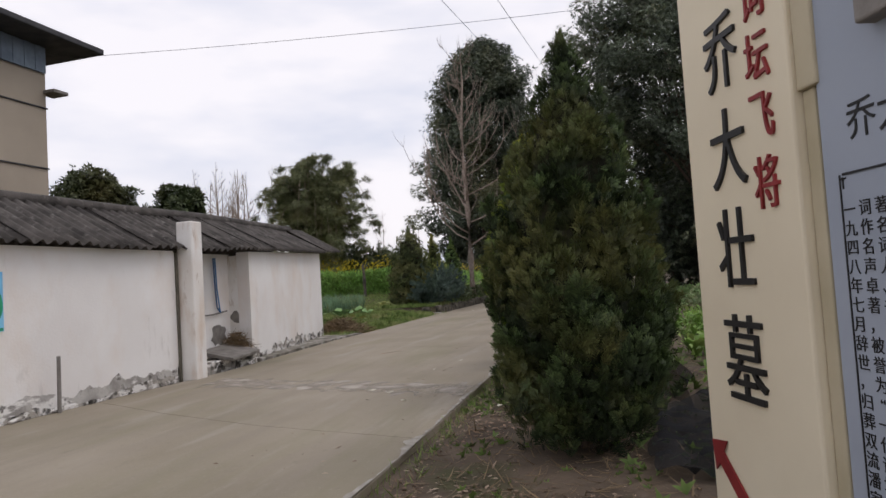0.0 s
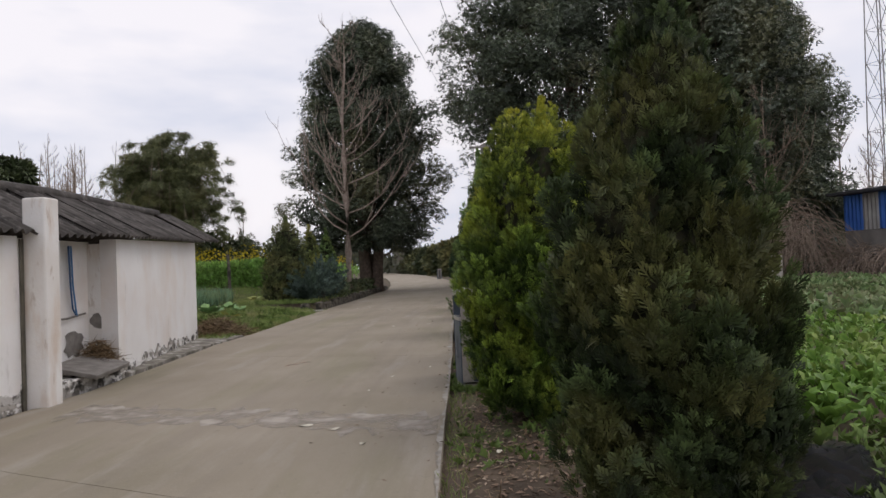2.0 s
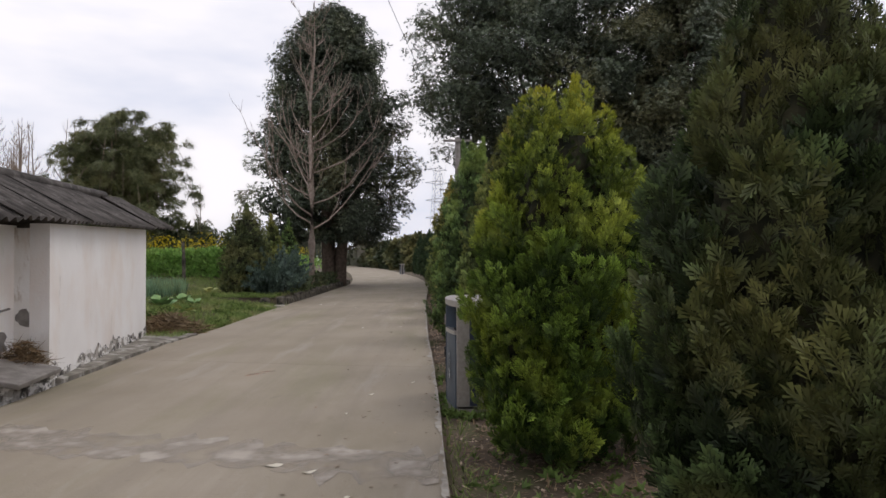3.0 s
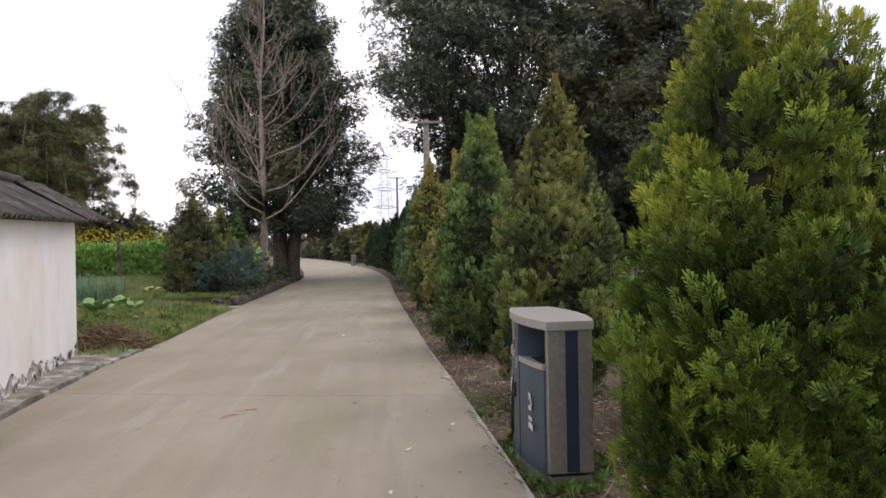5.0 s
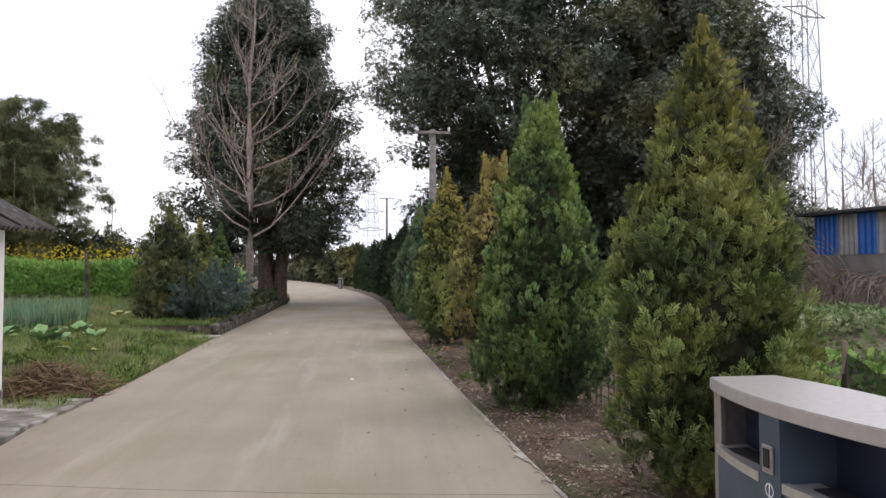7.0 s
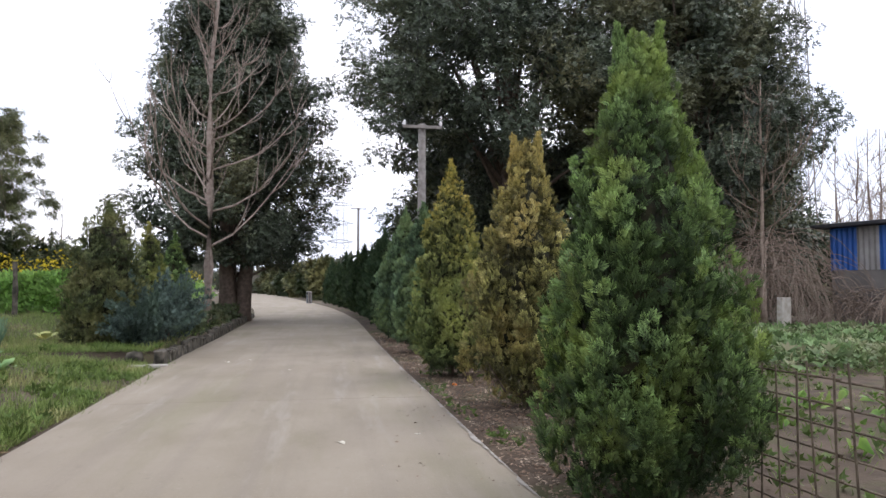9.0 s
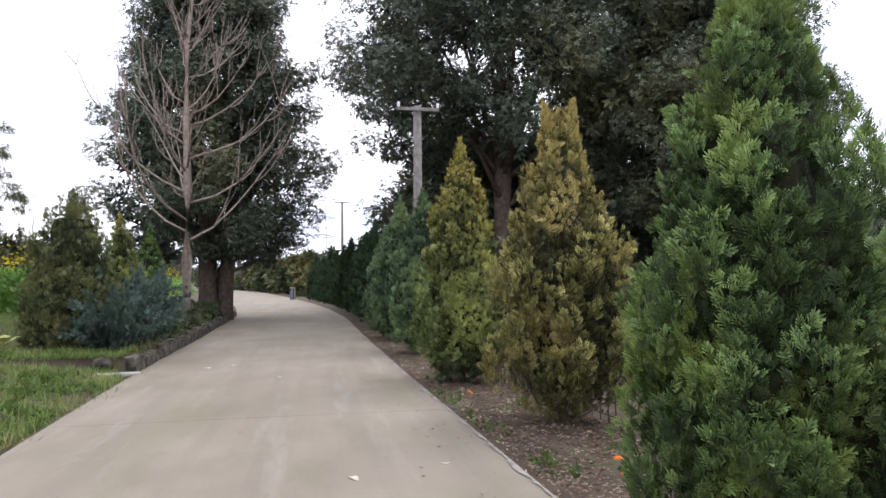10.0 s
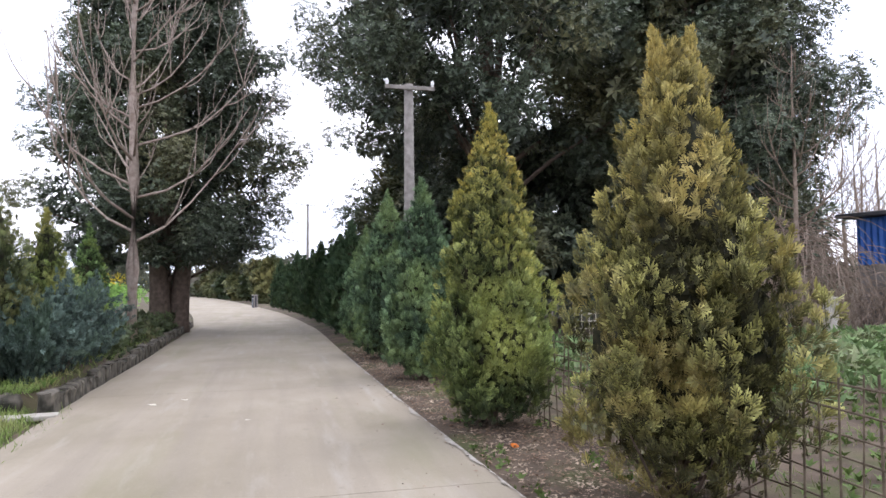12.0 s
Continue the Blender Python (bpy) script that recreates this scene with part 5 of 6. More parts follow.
for j in range(29):
    for i in range(29):
        bm.faces.new([bm.verts[q] for q in (j * 30 + i, j * 30 + i + 1, j * 30 + i + 31, j * 30 + i + 30)])
tagged(part("fallen_net", bm, M_NET, smooth=True), "crumpled black netting lying on the soil", "net")

# ---- bamboo lattice fences ----
M_CANE = mat("weathered_bamboo", (0.2, 0.16, 0.115), (0.09, 0.07, 0.05), 0.85, 9, 6, 0.4, 40, space="World")
M_PALECANE = mat("bleached_bamboo", (0.5, 0.46, 0.38), (0.33, 0.3, 0.24), 0.85, 9, 6, 0.4, 40, space="World")


def cane_mesh(r):
    bm = bmesh.new()
    tube(bm, [(0, 0, 0), (0, 0, 0.5), (0, 0, 1)], [r, r * 0.9, r * 0.85], 6)
    me = bpy.data.meshes.new("cane")
    bm.to_mesh(me)
    bm.free()
    return me


CANE = cane_mesh(0.009)


def cane(parent, a, b, material, mesh, thick=1.0):
    a, b = Vector(a), Vector(b)
    ob = new("cane", mesh)
    ob.parent = parent
    if not mesh.materials:
        mesh.materials.append(material)
    d = b - a
    ob.matrix_basis = Matrix.Translation(a) @ d.to_track_quat("Z", "Y").to_matrix().to_4x4() @ Matrix.Diagonal((thick, thick, d.length, 1))
    return ob


def lattice(name, line, h, step, rows, material, mesh, label, seed, thick=1.0):
    rg = random.Random(seed)
    ob = tagged(empty(name), label, "fence")
    for (x0, y0), (x1, y1) in zip(line, line[1:]):
        ln = math.hypot(x1 - x0, y1 - y0)
        m = max(1, round(ln / step))
        for k in range(m):
            t = (k + rg.uniform(-0.12, 0.12)) / m
            x, y = x0 + (x1 - x0) * t, y0 + (y1 - y0) * t
            g = land(x, y)
            lean = rg.uniform(-0.05, 0.05)
            cane(ob, (x + rg.uniform(-0.01, 0.01), y, g - 0.05), (x + rg.uniform(-0.04, 0.04), y + lean, g + h * rg.uniform(0.95, 1.08)), material, mesh, thick * rg.uniform(0.8, 1.25))
        for j in range(rows):
            z = h * (j + 0.5) / rows
            cane(ob, (x0 + 0.016, y0 - 0.03, land(x0, y0) + z + rg.uniform(-0.02, 0.02)), (x1 + 0.016, y1 + 0.03, land(x1, y1) + z + rg.uniform(-0.02, 0.02)), material, mesh, thick)
    return ob


lattice("bamboo_lattice_fence", [(0.8, 10.6), (0.68, 12.0), (0.6, 13.4), (0.52, 15.0), (0.62, 16.4), (0.45, 17.8), (0.22, 19.2), (0.15, 21.0)], 1.1, 0.17, 7, M_CANE, CANE, "grey-brown woven bamboo lattice fence behind the cedars", 130)
PALE_CANE = cane_mesh(0.014)
lattice("bamboo_trellis", [(5.0, 29.0), (7.0, 29.4), (9.0, 29.8), (11.0, 30.2)], 0.95, 0.22, 5, M_PALECANE, PALE_CANE, "bleached bamboo trellis at the end of the plot", 131)
lattice("bamboo_trellis", [(9.0, 12.0), (11.0, 12.6), (13.0, 13.0)], 0.3, 0.3, 2, M_PALECANE, PALE_CANE, "low bamboo edging between the beds", 132)

# ---- the litter bins ----
M_STEEL = mat("brushed_steel", (0.40, 0.37, 0.345), (0.33, 0.305, 0.285), 0.42, 30, 4, 0.08, 120, metal=0.75, spec=0.5)
M_BRIGHT = mat("bright_steel", (0.56, 0.54, 0.52), (0.48, 0.46, 0.445), 0.35, 30, 4, 0.05, 120, metal=0.7, spec=0.5)
M_LID = mat("pale_steel_lid", (0.5, 0.465, 0.44), (0.44, 0.41, 0.39), 0.4, 30, 4, 0.05, 120, metal=0.5, spec=0.5)
M_SLATE = mat("slate_blue_panel", (0.06, 0.085, 0.115), (0.045, 0.065, 0.09), 0.45, 3, 5, 0.05, 60, spec=0.5)
M_NAVY = mat("navy_strip", (0.028, 0.035, 0.065), (0.02, 0.025, 0.05), 0.4, 4, 4)
M_BLACK = mat("black_plastic", (0.02, 0.02, 0.022), (0.013, 0.013, 0.014), 0.5, 5, 4)
M_DECAL = mat("white_decal", (0.78, 0.78, 0.78), (0.66, 0.66, 0.66), 0.6, 30, 4)
L, D = 1.08, 0.15


def bow(y, extra=0.0):
    """The outward bow of the bin's long sides."""
    return D + extra + 0.085 * (1 - (2 * y / L) ** 2)


def bowed(bm, y0, y1, z0, z1, out=0.0, thick=0.02, side=-1, n=8):
    """A panel that follows the bow."""
    rows = []
    for k in range(n + 1):
        y = y0 + (y1 - y0) * k / n
        x1, x2 = side * bow(y, out), side * (bow(y, out) - thick)
        rows.append([bm.verts.new((x, y, z)) for x, z in ((x1, z0), (x1, z1), (x2, z1), (x2, z0))])
    for a, b in zip(rows, rows[1:]):
        for i in range(4):
            bm.faces.new((a[i], b[i], b[(i + 1) % 4], a[(i + 1) % 4]))
    bm.faces.new(rows[0][::-1])
    bm.faces.new(rows[-1])
    bmesh.ops.recalc_face_normals(bm, faces=bm.faces[:])
    return bm


def lens_plate(z0, z1, grow, shrink=0.0):
    bm = bmesh.new()
    pts = []
    half = L / 2 + grow
    for side in (-1, 1):
        for k in range(15):
            y = -half + 2 * half * k / 14
            pts.append((side * (bow(y * (L / 2) / half, grow)), y if side < 0 else -y))
    lower = [bm.verts.new((x, y, z0)) for x, y in pts]
    upper = [bm.verts.new((x, y, z1)) for x, y in pts]
    m = len(pts)
    bm.faces.new(upper)
    bm.faces.new(lower[::-1])
    for i in range(m):
        bm.faces.new((lower[i], lower[(i + 1) % m], upper[(i + 1) % m], upper[i]))
    bmesh.ops.recalc_face_normals(bm, faces=bm.faces[:])
    es = [e for e in bm.edges if abs(e.verts[0].co.z - e.verts[1].co.z) < 1e-5 and len(e.link_faces) == 2]
    bmesh.ops.bevel(bm, geom=es, offset=0.004, segments=2, affect="EDGES")
    return bm


def litter_bin(loc, turn, label):
    ob = tagged(empty("litter_bin", loc, turn), label, "litter bin", "litter bins on the lane")
    ob.scale = (1, 1, 1.065)
    part("lid", lens_plate(0.945, 1.0, 0.012), M_LID, ob, "bowed brushed-steel lid")
    part("plinth", lens_plate(-0.08, 0.03, -0.006), M_STEEL, ob)
    part("liner", boxes(((0, 0, 0.38), (0.26, L - 0.1, 0.62))), M_BLACK, ob)
    for sgn in (-1, 1):
        end = part("end_panel", boxes(((0, sgn * (L / 2 - 0.012), 0.5), (2 * D, 0.024, 0.9)), bevel=0.004), M_STEEL, ob)
        part("strip", boxes(((0.012, sgn * (L / 2 + 0.001), 0.5), (0.085, 0.006, 0.88))), M_NAVY, end)
        for side in (-1, 1):
            part("corner_post", boxes(((side * (D - 0.012), sgn * (L / 2 - 0.03), 0.5), (0.03, 0.055, 0.9)), bevel=0.004), M_STEEL, ob)
    for side in (-1, 1):
        bm = bmesh.new()
        part("centre_panel", bowed(bm, -0.062, 0.062, 0.03, 0.945, 0.006, 0.3 if side < 0 else 0.02, side, 3), M_SLATE, ob)
        for y0, y1 in ((-L / 2 + 0.055, -0.07), (0.07, L / 2 - 0.055)):
            bm = bmesh.new()
            door = part("door", bowed(bm, y0, y1, 0.03, 0.69, 0.0, 0.02, side), M_SLATE, ob)
            bm = bmesh.new()
            bowed(bm, y0, y1, 0.69, 0.725, 0.008, 0.03, side)
            part("trim", bm, M_BRIGHT, door)
            c = (y0 + y1) / 2
            bm = bmesh.new()
            for k in range(3):
                a = radians(90 + 120 * k)
                b = radians(90 + 120 * (k + 1))
                p, q = Vector((math.cos(a), math.sin(a))) * 0.075, Vector((math.cos(b), math.sin(b))) * 0.075
                p2, q2 = p.lerp(q, 0.16), p.lerp(q, 0.86)
                nn = Vector((-(q - p).y, (q - p).x)).normalized() * 0.015
                x = side * (bow(c) + 0.004)
                vs = [bm.verts.new((x, c + side * w.x, 0.45 + w.y)) for w in (p2 - nn, q2 - nn, q2 + nn, p2 + nn)]
                bm.faces.new(vs)
            bx = side * (bow(c) + 0.004)
            for k in range(4):
                box(bm, (bx, c - 0.05 + 0.033 * k, 0.345), (0.002, 0.022, 0.026))
                box(bm, (bx, c - 0.062 + 0.041 * k, 0.298), (0.002, 0.032, 0.04))
            part("emblem", bm, M_DECAL, door, "white recycling sign with bars")
            part("tray_rim", bowed(bmesh.new(), y0, y1, 0.7, 0.72, -0.004, 0.14, side), M_BRIGHT, ob)
            part("opening", boxes(((side * 0.115, c, 0.722), (0.1, (y1 - y0) * 0.66, 0.006))), M_BLACK, ob)
        part("ashtray_frame", boxes(((side * (bow(0) + 0.012), 0, 0.79), (0.012, 0.062, 0.1)), bevel=0.004), M_STEEL, ob)
        part("ashtray_slot", boxes(((side * (bow(0) + 0.0195), 0, 0.795), (0.004, 0.036, 0.066))), M_BLACK, ob)
        bm = bmesh.new()
        r0 = bmesh.ops.create_circle(bm, cap_ends=False, radius=0.026, segments=20, matrix=Matrix.Translation((side * (bow(0) + 0.0085), 0, 0.68)) @ Matrix.Rotation(radians(90), 4, "Y"))
        r1 = bmesh.ops.create_circle(bm, cap_ends=False, radius=0.02, segments=20, matrix=Matrix.Translation((side * (bow(0) + 0.0085), 0, 0.68)) @ Matrix.Rotation(radians(90), 4, "Y"))
        for k in range(20):
            bm.faces.new((r0["verts"][k], r0["verts"][(k + 1) % 20], r1["verts"][(k + 1) % 20], r1["verts"][k]))
        box(bm, (side * (bow(0) + 0.0085), 0, 0.68), (0.001, 0.006, 0.045), m=Matrix.Translation((0, 0, 0)))
        box(bm, (side * (bow(0) + 0.0085), 0, 0.64), (0.001, 0.05, 0.008))
        part("no_smoking_mark", bm, M_DECAL, ob, "white ring mark with a bar")
        part("latch", boxes(((side * (bow(0.03) + 0.012), 0.055, 0.47), (0.02, 0.04, 0.1)), bevel=0.005), M_BLACK, ob)
    part("back_baffle", boxes(((0.0, 0, 0.81), (0.02, L - 0.06, 0.27))), M_NAVY, ob)
    return ob


litter_bin((-0.44, 7.69, 0.0), 1.2, "steel and slate-blue twin litter bin on the lane's edge")
litter_bin((-4.75, 68.6, 0.0), 8.0, "small distant twin litter bin at the lane's edge")
rag = bmesh.new()
tube(rag, [(-0.66, 7.86, 0.6), (-0.655, 7.9, 0.5), (-0.67, 7.88, 0.4), (-0.655, 7.95, 0.28), (-0.665, 7.92, 0.16), (-0.66, 7.97, 0.1)], [0.01, 0.028, 0.02, 0.03, 0.024, 0.01], 6)
tagged(part("hanging_strap", rag, M_BLACK, smooth=True), "torn black strap hanging from the litter bin", "strap")


# ---- the carved signboard ----
M_CREAM = mat("cream_board", (0.8, 0.71, 0.53), (0.74, 0.65, 0.48), 0.6, 1.5, 5, 0.05, 60, spec=0.4)
M_CREAM_EDGE = mat("cream_board_edge", (0.55, 0.48, 0.34), (0.46, 0.4, 0.27), 0.7, 3, 5, 0.1, 60)
M_GREYBOARD = mat("blue_grey_board", (0.36, 0.4, 0.47), (0.32, 0.36, 0.43), 0.55, 1.2, 5, 0.05, 60, spec=0.4)
M_INK = mat("black_letters", (0.02, 0.019, 0.02), (0.012, 0.012, 0.012), 0.45, 6, 3)
M_RED = mat("red_letters", (0.27, 0.028, 0.03), (0.2, 0.02, 0.022), 0.5, 6, 3)
SIGN = Matrix(((0.341, 0.0, -0.94, 1.31), (-0.94, 0.0, -0.341, 2.06), (0, 1, 0, 0), (0, 0, 0, 1)))
sign = new("signboard")
sign.matrix_basis = Matrix.Translation((1.31, 2.06, -0.04))
tagged(sign, "tall cream and blue-grey signboard with raised Chinese lettering", "signboard")
TO_SIGN = Matrix.Translation((0, 0, 0.04)) @ Matrix(((0.341, 0.0, -0.94, 0), (-0.94, 0.0, -0.341, 0), (0, 1, 0, 0), (0, 0, 0, 1)))


def on_sign(bm):
    bm.transform(TO_SIGN)
    return bm


part("cream_panel", on_sign(boxes(((0.43, 1.55, -0.07), (0.86, 3.3, 0.14)), bevel=0.012)), M_CREAM, sign)
part("cream_return", on_sign(boxes(((0.9, 0.85, -0.1), (0.07, 1.9, 0.12)), ((0.92, 2.5, -0.08), (0.11, 1.4, 0.12)), bevel=0.008)), M_CREAM_EDGE, sign)
part("grey_panel", on_sign(boxes(((1.88, 1.2, -0.075), (1.86, 2.6, 0.08)), bevel=0.01)), M_GREYBOARD, sign)
part("grey_header", on_sign(boxes(((2.0, 2.3, -0.03), (1.5, 0.8, 0.12)), bevel=0.01)), M_PLASTER, sign)


def letters(text, u, v, size, material, name, depth=0.012, w=0.0, sx=1.0):
    """Raised characters centred at (u, v) on the board."""
    cu = bpy.data.curves.new(name, "FONT")
    cu.body, cu.size, cu.extrude, cu.align_x, cu.align_y = text, size, depth, "CENTER", "CENTER"
    tmp = bpy.data.objects.new(name, cu)
    scene.collection.objects.link(tmp)
    me = bpy.data.meshes.new_from_object(tmp.evaluated_get(bpy.context.evaluated_depsgraph_get()))
    bpy.data.objects.remove(tmp)
    me.transform(TO_SIGN @ Matrix.Translation((u, v, w)) @ Matrix.Diagonal((sx, 1, 1, 1)))
    me.name = name
    return mesh_ob(name, me, material, sign)


for ch, v, sz in (("乔", 2.09, 0.36), ("大", 1.66, 0.38), ("壮", 1.22, 0.38), ("墓", 0.73, 0.42)):
    letters(ch, 0.39, v, sz, M_INK, "black_character", 0.014, sx=0.82)
for ch, v, sz in (("词", 2.24, 0.22), ("坛", 1.99, 0.22), ("飞", 1.75, 0.22), ("将", 1.48, 0.23)):
    letters(ch, 0.67, v, sz, M_RED, "red_character", 0.012, sx=0.8)
letters("乔大壮", 1.3, 1.62, 0.14, M_INK, "title", 0.001, -0.033)
COLUMNS = ("一九四八年七月辞世，归葬双流潘家沟", "词作名声卓著，被誉为“一代词坛飞将”", "著名词人、书法篆刻家。", "一九四一年任台湾大学教授。")
for k, text in enumerate(COLUMNS):
    for i, ch in enumerate(text):
        letters(ch, 1.07 + 0.072 * k, 1.335 - 0.064 * i, 0.058, M_INK, "small_character", 0.001, -0.033)
part("frame_line", on_sign(boxes(((1.7, 1.46, -0.033), (1.3, 0.008, 0.003)), ((1.035, 0.75, -0.033), (0.006, 1.42, 0.003)), ((1.05, 1.445, -0.033), (0.03, 0.006, 0.003)), ((1.05, 1.43, -0.033), (0.006, 0.04, 0.003)))), M_INK, sign)
bm = bmesh.new()
vs = [bm.verts.new((x, y, 0.004)) for x, y in ((-0.0 + 0.03, 0.34), (0.17, 0.36), (0.13, 0.3), (0.48, 0.02), (0.42, -0.02), (0.09, 0.24), (0.05, 0.2))]
bm.faces.new(vs)
r = bmesh.ops.extrude_face_region(bm, geom=bm.faces[:])
bmesh.ops.translate(bm, verts=[v for v in r["geom"] if isinstance(v, bmesh.types.BMVert)], vec=(0, 0, 0.008))
bmesh.ops.recalc_face_normals(bm, faces=bm.faces[:])
part("arrow", on_sign(bm), M_RED, sign, "dark red arrow pointing to the lane")

# ---- details of the shed ----
rs = random.Random(77)


def mould_strip(y0, y1, hmax, parent, seed, hmin=0.03, material=M_MOULD, proud=0.008):
    """A ragged band of black-stained bare plaster at the wall's foot, just proud of the whitewash."""
    bm = bmesh.new()
    n = int((y1 - y0) / 0.012)
    rows = []
    for k in range(n + 1):
        y = y0 + (y1 - y0) * k / n
        t = hmin + hmax * max(0.0, 0.45 + 0.75 * noise.noise(Vector((y * 0.9, seed, 0))) + 0.4 * noise.noise(Vector((y * 4.1, seed, 3))) + 0.1 * noise.noise(Vector((y * 13, seed, 5))) + 0.05 * noise.noise(Vector((y * 37, seed, 8))))
        x = shed_line(y) + proud
        rows.append([bm.verts.new((x + 0.012, y, -0.08)), bm.verts.new((x + 0.005 + 0.006 * noise.noise(Vector((y * 6, seed, 2))), y, t * 0.5)), bm.verts.new((x, y, t))])
    for a, b in zip(rows, rows[1:]):
        bm.faces.new((a[0], b[0], b[1], a[1]))
        bm.faces.new((a[1], b[1], b[2], a[2]))
    return part("stained_plinth", bm, material, parent, "peeling black-stained plaster")


mould_strip(-7.9, 6.6, 0.32, shed, 1, 0.05, M_FLAKING)
mould_strip(-7.9, 6.6, 0.09, shed, 6, 0.02, M_MOULD, 0.018)
mould_strip(8.76, 13.5, 0.34, shed, 2, 0.03)


def blotch(cx, cy, cz, w, h, axis, seed, material, parent, label):
    """An irregular patch where plaster has come away."""
    rg = random.Random(seed)
    bm = bmesh.new()
    vs = []
    for k in range(18):
        a = 2 * math.pi * k / 18
        d = 1 + rg.uniform(-0.22, 0.22)
        p, q = w / 2 * d * math.cos(a), h / 2 * d * math.sin(a)
        vs.append(bm.verts.new((cx, cy + p, cz + q) if axis == "x" else (cx + p, cy, cz + q)))
    bm.faces.new(vs)
    return part("bare_patch", bm, material, parent, label)


blotch(-5.844, 8.4, 0.5, 0.42, 0.36, "x", 1, M_PLASTER, shed, "bare grey plaster patch")
blotch(-5.72, 8.751, 0.78, 0.22, 0.2, "y", 2, M_PLASTER, shed, "bare grey plaster patch")
part("crack", boxes(((-5.287, 6.66, 0.9), (0.02, 0.05, 1.86))), M_JOINT, shed, "dark crack beside the pillar")
for k, (dy, col) in enumerate(((0, (0.03, 0.1, 0.24)), (0.05, (0.06, 0.2, 0.42)))):
    bm = bmesh.new()
    tube(bm, [(-5.8, 8.27 + dy, 1.82), (-5.79, 8.28 + dy, 1.3), (-5.8, 8.33 + dy * 1.3, 0.98), (-5.8, 8.42, 0.87)], [0.013] * 4, 6)
    tagged(part("hose", bm, mat("blue_hose", col, None, 0.5, 8)), "thin blue water hose hanging in the recess", "hose")
bm = bmesh.new()
tube(bm, [(-5.8, 7.8, 0.86), (-5.8, 8.2, 0.86), (-5.8, 8.6, 0.9)], [0.014] * 3, 6)
tagged(part("pipe", bm, M_PLASTER), "thin grey pipe along the recess wall", "pipe")
ob = tagged(part("plinth_block", boxes(((-5.56, 7.85, 0.03), (0.5, 1.7, 0.26)), bevel=0.03), M_MOULD), "mouldy concrete step in the recess", "step")
ob = tagged(part("concrete_slab", boxes(((0, 0, 0), (0.62, 0.86, 0.06)), bevel=0.012), M_PLASTER), "tilted grey concrete lid lying in the recess", "slab")
ob.matrix_basis = pose(-5.42, 8.08, 0.24, 3, 12, 4)
heap("twig_heap", (-5.6, 8.55, 0.24), (0.2, 0.2, 0.3), 900, 0.16, G_DRY, "pile of dry brown twigs and husks in the recess", "debris", 91)
bm = bmesh.new()
tube(bm, [(-5.16, 4.45, -0.05), (-5.15, 4.45, 0.62)], [0.022, 0.02], 8)
tagged(part("pipe", bm, M_PLASTER), "short grey pipe standing against the wall", "pipe")
for k in range(5):
    y = 3.0 + 0.5 * k
    ob = tagged(part("rubble", boxes(((0, 0, 0), (rs.uniform(0.06, 0.12), rs.uniform(0.1, 0.24), rs.uniform(0.04, 0.08))), bevel=0.03), M_MOULD), "broken mouldy plaster lump at the wall's foot", "rubble", "rubble at the wall")
    ob.matrix_basis = pose(shed_line(y) + 0.08, y, 0.02, rs.uniform(-8, 8), rs.uniform(-8, 8), rs.uniform(-20, 20))
poster = tagged(empty("wall_poster"), "printed blue poster with a green tree on the white wall", "poster")
part("sheet", boxes(((-5.325, 3.45, 1.26), (0.006, 1.0, 0.62))), mat("poster_blue", (0.12, 0.42, 0.72), (0.25, 0.6, 0.85), 0.6, 1.5), poster)
bm = bmesh.new()
bmesh.ops.create_circle(bm, cap_ends=True, radius=0.11, segments=20, matrix=Matrix.Translation((-5.32, 3.86, 1.22)) @ Matrix.Rotation(radians(90), 4, "Y") @ Matrix.Diagonal((1.5, 0.75, 1, 1)))
box(bm, (-5.32, 3.86, 1.02), (0.003, 0.025, 0.12))
box(bm, (-5.32, 3.45, 0.97), (0.003, 0.98, 0.03))
part("tree_print", bm, mat("poster_green", (0.03, 0.4, 0.22), (0.02, 0.3, 0.17), 0.6, 3), poster)

# ---- marks on the lane ----
rng = np.random.default_rng(140)


def smear(name, pts, width, material, label, seed, lift=0.007):
    """A thin ragged skin of cement or paint on the concrete."""
    bm = bmesh.new()
    rows = []
    for k in range(41):
        i, f = divmod(k / 40 * (len(pts) - 1), 1)
        i = min(int(i), len(pts) - 2)
        f = k / 40 * (len(pts) - 1) - i
        p = Vector(pts[i]).lerp(Vector(pts[i + 1]), f)
        a = width * (0.5 + 0.6 * noise.noise(Vector((k * 0.6, seed, 0)))) + 0.02
        b = width * (0.5 + 0.6 * noise.noise(Vector((k * 0.7, seed, 5)))) + 0.02
        rows.append((bm.verts.new((p.x, p.y - max(a, 0.02), lift)), bm.verts.new((p.x, p.y + max(b, 0.02), lift))))
    for a, b in zip(rows, rows[1:]):
        bm.faces.new((a[0], b[0], b[1], a[1]))
    return tagged(part(name, bm, material), label, "stain", kind="structure")


smear("cement_smear", [(-4.6, 6.45), (-3.6, 6.1), (-2.6, 5.95), (-1.6, 5.65), (-0.75, 5.5)], 0.62, M_PALE, "pale band of cement smeared across the lane", 1)
bm = bmesh.new()
rows = []
for k in range(620):
    y = 1.0 + 0.045 * k
    x = edge_x(RIGHT, y)
    w = 0.015 + 0.11 * max(0.0, 0.15 + noise.noise(Vector((y * 1.7, 4, 0)))) + 0.05 * noise.noise(Vector((y * 9, 4, 2)))
    rows.append((bm.verts.new((x - max(w, 0.012), y, 0.006)), bm.verts.new((x - 0.004, y, 0.006))))
for a, b in zip(rows, rows[1:]):
    bm.faces.new((a[0], a[1], b[1], b[0]))
